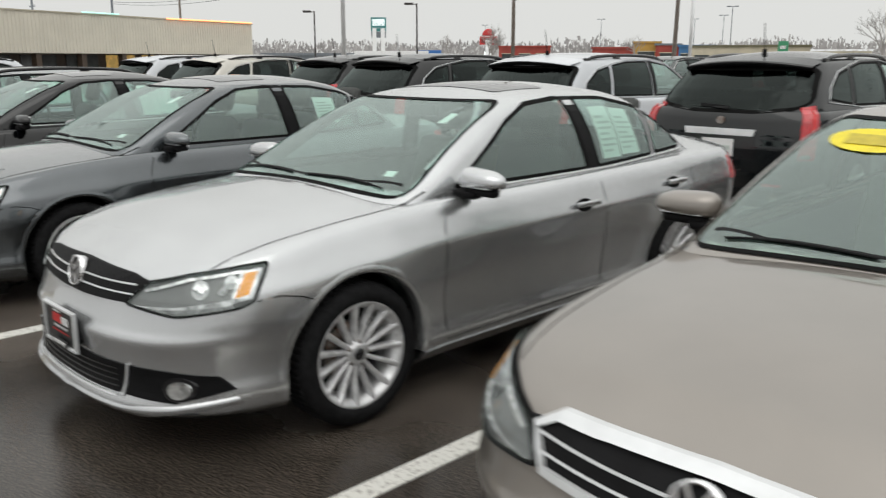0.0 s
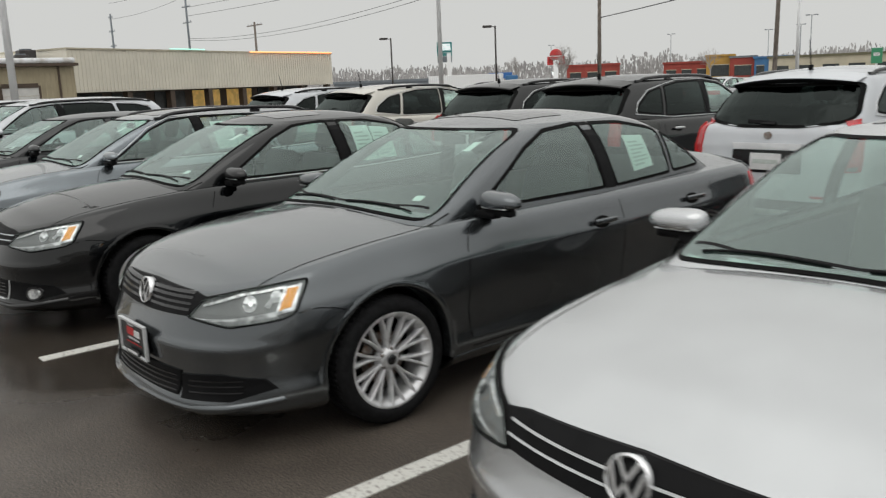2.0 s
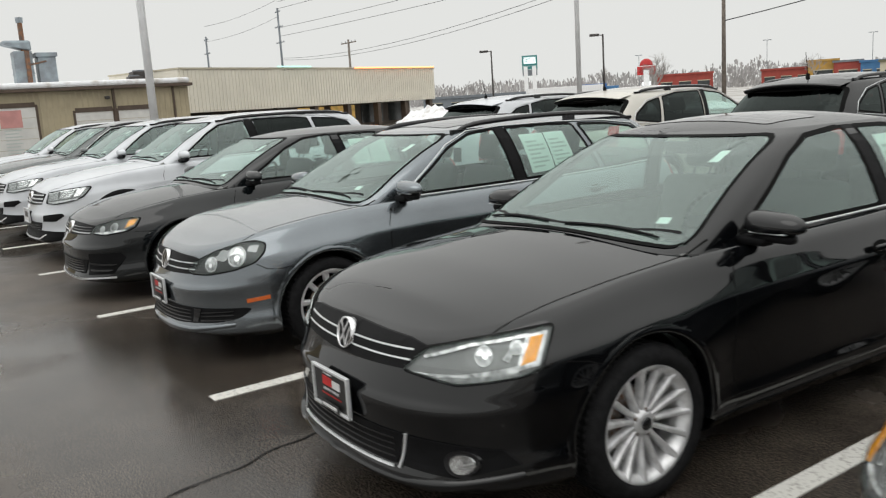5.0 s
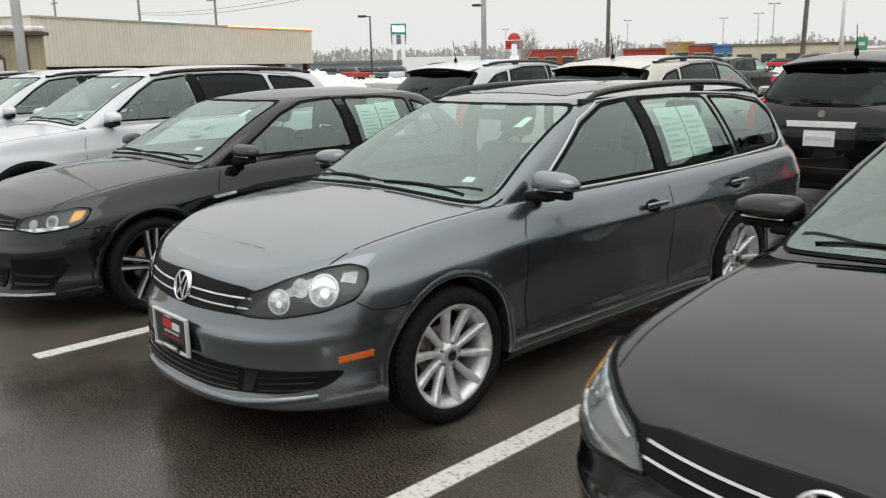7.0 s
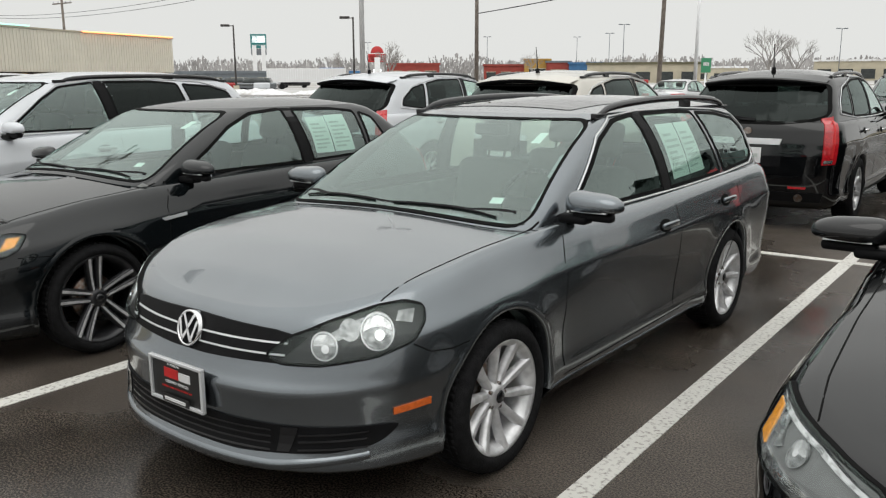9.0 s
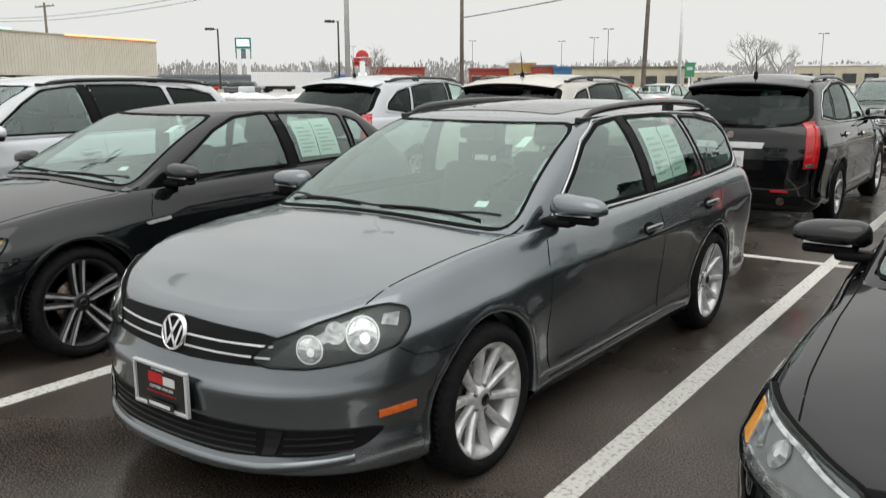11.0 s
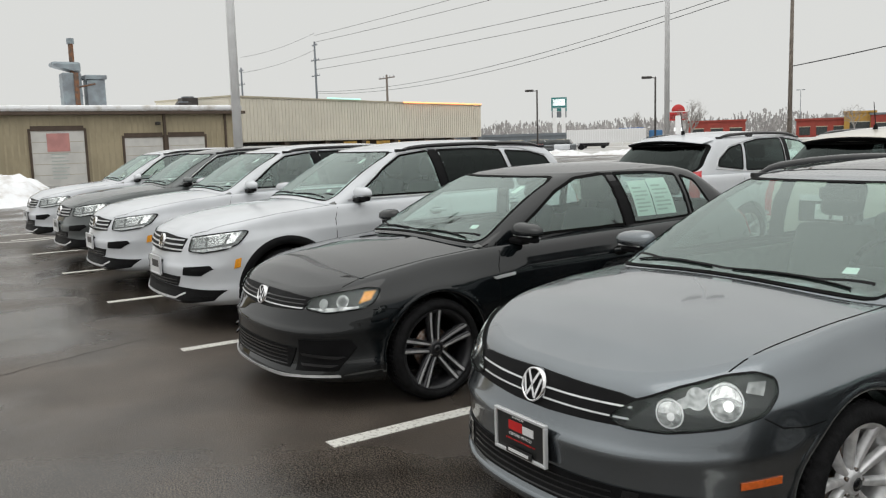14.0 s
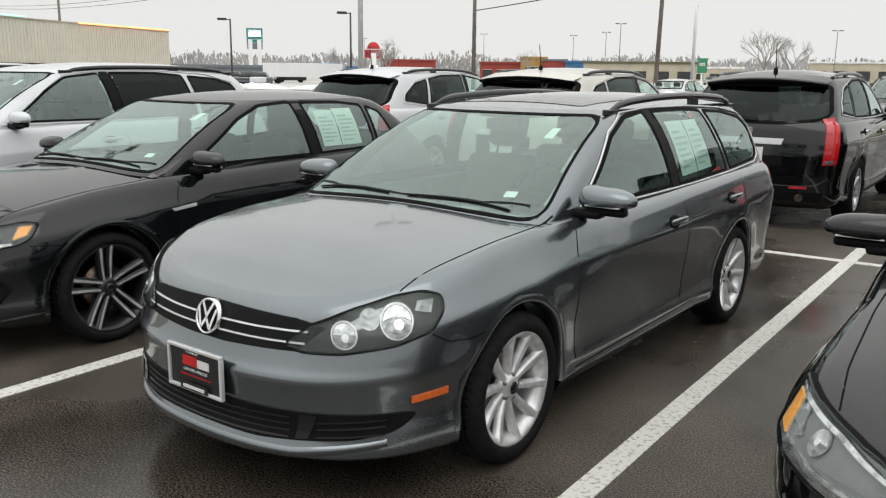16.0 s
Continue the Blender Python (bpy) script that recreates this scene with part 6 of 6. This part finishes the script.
sign_post("roadside_sign", -222, 197, 48, [(-2.7, 2.7, 12.2, 15.8, M_SIGNTEAL), (-2.2, 2.2, 12.9, 15.3, M_SIGNWHITE), (-2.6, 2.6, 8.8, 10.9, M_SIGNGREY), (-2.7, 2.7, 11.0, 12.1, M_SIGNTEAL)], [(-1.5, 12, 0.7), (1.5, 12, 0.7)], "tall roadside sign with a lit white panel")
ar = sign_post("restaurant_sign", -161, 188, 41, [(-2.6, 2.6, 5.6, 8.0, M_SIGNRED), (-2.2, 2.2, 6.0, 7.6, M_PLATEWHITE), (-1.2, 1.2, 2.6, 3.6, M_SIGNWHITE)], [(0, 7, 0.8)], "red and white hat-shaped roadside sign")
hat = bmesh.new()
bmesh.ops.create_uvsphere(hat, u_segments=20, v_segments=12, radius=1)
for v in hat.verts:
    v.co = Vector((v.co.x * 1.9, v.co.y * 0.4, 8.2 + max(0, v.co.z) * 2.0))
part("hat_crown", hat, M_SIGNRED, ar, smooth=True)
sign_post("small_blue_sign", -105, 110, 42, [(-2.2, 2.2, 2.0, 3.1, M_SIGNBLUE)], [(-1.5, 2.0, 0.1), (1.5, 2.0, 0.1)], "low wide blue roadside sign")
sign_post("small_green_sign", -34, 103, 19, [(-0.6, 0.6, 1.9, 3.7, M_GREENSIGN), (-0.4, 0.4, 2.7, 3.2, M_PLATEWHITE)], [(0, 2.4, 0.12)], "small green and white roadside sign")


# ---- far shops ----
def far_shop(az, dist, width, h, m, roof, label, bays=3):
    root = new("shop_building")
    part("wall", box(-width / 2, width / 2, 0, 12, 0, h), m, root)
    part("roof", box(-width / 2 - 0.3, width / 2 + 0.3, -0.3, 12.3, h + 0.003, h + 0.5), roof, root)
    for k in range(bays):
        x = -width / 2 + width * (k + 0.5) / bays
        wd = part("window", box(x - width / bays * 0.32, x + width / bays * 0.32, -0.06, -0.004, 0.5, h * 0.6), M_SHOPGLASS, root)
        part("frame", box(x - width / bays * 0.34, x + width / bays * 0.34, -0.09, -0.062, h * 0.6, h * 0.64), M_CREAMWALL, wd)
    a = radians(az)
    return tagged(frame_to(root, 2.6 - dist * math.sin(a), -2.8 + dist * math.cos(a), 0, az), label, "shop", "shops along the far road")


far_shop(38.2, 262, 16, 5.0, M_BRICKRED, M_BRICKRED, "low red restaurant building by the road")
far_shop(32.0, 235, 12, 4.2, M_BRICKRED, M_BRICKRED, "red painted shop wall in a low parade")
far_shop(29.9, 233, 7, 5.6, M_OCHRE, M_OCHRE, "ochre shop front in a low parade", 1)
far_shop(28.5, 232, 6.5, 5.0, M_BRICKRED, M_SIGNGREY, "red shop front in a low parade", 1)
far_shop(26.7, 231, 9, 4.6, M_BLUEWALL, M_BLUEWALL, "blue painted shop wall in a low parade")
far_shop(23.0, 190, 24, 3.9, M_CREAMWALL, M_OLIVEROOF, "long cream shop with olive roof trim", 5)
far_shop(18.2, 240, 14, 3.4, M_CREAMWALL, M_SNOW, "low cream shop with snow on its roof")
far_shop(10.3, 260, 22, 5.2, M_CREAMWALL, M_SNOW, "pale house with snow on its roof", 4)
far_shop(5.0, 200, 18, 4.2, M_BROWN, M_SNOW, "brown building with snow on its roof", 4)
far_shop(50.5, 175, 30, 2.2, M_SIGNGREY, M_SIGNGREY, "long grey low wall beyond the road", 6)
far_shop(0.0, 150, 24, 4.0, M_BROWN, M_SNOW, "brown building with snow on its roof", 4)
far_shop(-14.0, 150, 40, 5.0, M_CREAMWALL, M_SNOW, "cream building behind the car park", 6)


def truck_trailer():
    root = new("truck_trailer")
    part("box_body", box(-7, 7, -1.3, 1.3, 1.2, 3.6, 0.06), M_PLATEWHITE, root)
    rb = bmesh.new()
    for k in range(34):
        box(-6.9 + k * 0.41, -6.84 + k * 0.41, -1.33, -1.3, 1.25, 3.55, 0, rb)
    part("side_rib", rb, M_POLE, root)
    part("cab", box(7.5, 9.8, -1.2, 1.2, 0.6, 3.2, 0.2), M_BLUEWALL, root)
    for x in (-5.6, -4.4, 6.0, 8.6):
        part("wheel", cyl((x, -1.25, 0.5), (x, 1.25, 0.5), 0.5, None, 20), M_TYRE, root)
    return tagged(scaled(frame_to(root, -76.5, 75.5, 0, 43), 0.72), "white box trailer with a blue cab on the road", "truck")


truck_trailer()


# ---- snow, trees, far parked cars ----
def lumps(name, cx, cy, sx, sy, h, label, seed, m=M_SNOW):
    bm = bmesh.new()
    N = 40
    rr = [[None] * (N + 1) for _ in range(N + 1)]
    for i in range(N + 1):
        for j in range(N + 1):
            u, v = i / N * 2 - 1, j / N * 2 - 1
            f = max(0, 1 - (u * u + v * v)) ** 0.55
            n_ = noise.noise(Vector((u * 3 + seed, v * 3, 0))) * 0.5 + noise.noise(Vector((u * 9 + seed, v * 9, 2))) * 0.28 + noise.noise(Vector((u * 21, v * 21 + seed, 5))) * 0.12
            rr[i][j] = bm.verts.new((u * sx, v * sy, max(-0.02, h * f * (0.75 + n_) - 0.02)))
    for i in range(N):
        for j in range(N):
            bm.faces.new((rr[i][j], rr[i + 1][j], rr[i + 1][j + 1], rr[i][j + 1]))
    o = thing(name, bm, m, label, "snow pile", "ploughed snow", "", True)
    o.matrix_world = pose(cx, cy, 0)
    return o


lumps("snow_heap", -31, -2.0, 5.5, 4.2, 1.5, "dirty ploughed snow pile beside the car park", 3)
lumps("snow_heap", -46.5, 34, 3, 3.5, 1.3, "snow pile in front of the retail building", 9)
lumps("snow_clod", -8.9, -2.9, 0.22, 0.16, 0.16, "small clod of snow on the asphalt", 5)
for k in range(12):
    lumps("snow_bank", -58 + k * 8, 50 + 3 * math.sin(k * 1.7), 5.5, 1.6, 0.55, "low ploughed snow bank along the car park edge", 20 + k)
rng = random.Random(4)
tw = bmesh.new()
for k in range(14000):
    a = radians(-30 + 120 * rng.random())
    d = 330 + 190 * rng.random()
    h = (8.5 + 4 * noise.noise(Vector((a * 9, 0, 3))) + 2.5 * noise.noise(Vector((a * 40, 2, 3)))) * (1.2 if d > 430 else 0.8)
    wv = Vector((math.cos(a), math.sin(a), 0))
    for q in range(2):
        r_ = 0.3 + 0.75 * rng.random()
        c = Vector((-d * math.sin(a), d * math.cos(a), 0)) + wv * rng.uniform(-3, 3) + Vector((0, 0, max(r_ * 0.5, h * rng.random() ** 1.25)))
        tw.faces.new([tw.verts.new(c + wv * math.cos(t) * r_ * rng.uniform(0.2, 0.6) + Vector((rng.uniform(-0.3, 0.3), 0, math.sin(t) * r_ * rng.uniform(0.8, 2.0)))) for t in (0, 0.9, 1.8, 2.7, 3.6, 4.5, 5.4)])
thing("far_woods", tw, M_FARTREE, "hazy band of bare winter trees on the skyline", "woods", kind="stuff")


def bare_tree(x, y, h, seed):
    r_ = random.Random(seed)
    root = new("bare_tree")
    bt, tr = bmesh.new(), bmesh.new()
    cyl((0, 0, 0), (0, 0, h * 0.35), h * 0.025, h * 0.018, 8, tr)

    def grow(p, d, L, rad, depth):
        q = p + d * L
        cyl(p, q, rad, rad * 0.6, 4, bt, False)
        if depth:
            for _ in range(3):
                nd = (d + Vector((r_.uniform(-1, 1), r_.uniform(-1, 1), r_.uniform(-0.25, 0.6))) * 0.75).normalized()
                grow(p.lerp(q, r_.uniform(0.5, 1.0)), nd, L * r_.uniform(0.6, 0.8), rad * 0.55, depth - 1)

    for _ in range(5):
        grow(Vector((0, 0, h * r_.uniform(0.2, 0.35))), Vector((r_.uniform(-0.8, 0.8), r_.uniform(-0.8, 0.8), 1)).normalized(), h * 0.28, h * 0.013, 4)
    part("trunk", tr, M_TWIG, root)
    part("crown", bt, M_TWIG, root)
    return tagged(frame_to(root, x, y), "bare leafless winter tree with fine branches", "tree", "bare trees")


for x, y, h, sd in ((-118, 142, 9, 1), (-126, 150, 8, 2), (-46, 175, 12, 3), (-42, 180, 10, 4), (-12, 130, 7, 5), (-150, 160, 8, 6), (-95, 165, 7, 7), (-8, 126, 7, 8)):
    bare_tree(x, y, h, sd)

# third row and cars across the road
OTHER = "cars beyond the far row"
for src, old, x, y, rz, m, lab in ((tig, M_WHITE, 0.0, 16.4, 0, M_DARKGREY, "dark grey crossover beyond the far row"), (saloon, M_SILVER, 0.1, 25.5, 180, M_TAN, "tan sedan parked beyond the far row"), (saloon, M_SILVER, 1.9, 23, 0, M_SILVER, "silver sedan parked beyond the far row"), (saloon, M_SILVER, -6.0, 30, 180, M_GREY, "grey sedan parked near the road"), (saloon, M_SILVER, -9.5, 31, 180, M_SILVER, "silver sedan parked near the road"), (tig, M_WHITE, -12.5, 31, 180, M_CARBON, "dark crossover parked near the road")):
    c = copy_thing(src, pose(x, y, 0, 0, 0, rz))
    recolour(c, old, m)
    tagged(c, lab, "car", OTHER)


def far_car(x, y, rz, m):
    root = new("distant_car")
    b_ = box(-0.88, 0.88, -2.2, 2.2, 0.3, 0.95, 0.15)
    part("body", b_, m, root, smooth=True)
    cb = box(-0.78, 0.78, -1.1, 1.5, 0.95, 1.45, 0.1)
    for v in cb.verts:
        if v.co.z > 1.2:
            v.co.x *= 0.8
            v.co.y *= 0.75
    part("cabin", cb, M_SHOPGLASS, root, smooth=True)
    for sx in (-0.75, 0.75):
        for sy in (-1.35, 1.35):
            part("wheel", cyl((sx - 0.1, sy, 0.32), (sx + 0.1, sy, 0.32), 0.32, None, 16), M_TYRE, root)
    return tagged(frame_to(root, x, y, 0, rz), "distant parked car seen across the road", "car", "distant cars")


pal = [M_WHITE, M_GREY, M_BLACK, M_SILVER, M_REDCAR, M_CARBON, M_DARKGREY]
for k in range(26):
    a = radians(52 - 13 * rng.random() if k < 18 else 30 - 28 * rng.random())
    d = rng.uniform(95, 170) if k < 18 else rng.uniform(110, 160)
    far_car(2.6 - d * math.sin(a), -2.8 + d * math.cos(a), rng.choice((40, 130, 45, 220)), pal[k % 7])

# a small lump of snow left between two cars
lump = bmesh.new()
bmesh.ops.create_icosphere(lump, subdivisions=4, radius=1)
for v in lump.verts:
    k = 1 + 0.28 * noise.noise(v.co * 1.6 + Vector((3, 1, 7))) + 0.07 * noise.noise(v.co * 7)
    v.co = Vector((0.06 * v.co.x * k, 0.035 * v.co.y * k, max(-0.004, 0.022 * v.co.z * k + 0.012)))
o = thing("snow_lump", lump, M_SNOW, "small white lump of snow on the wet asphalt", "snow", smooth=True)
o.matrix_world = pose(6.61, 1.11, 0.002, 0, 0, 20)
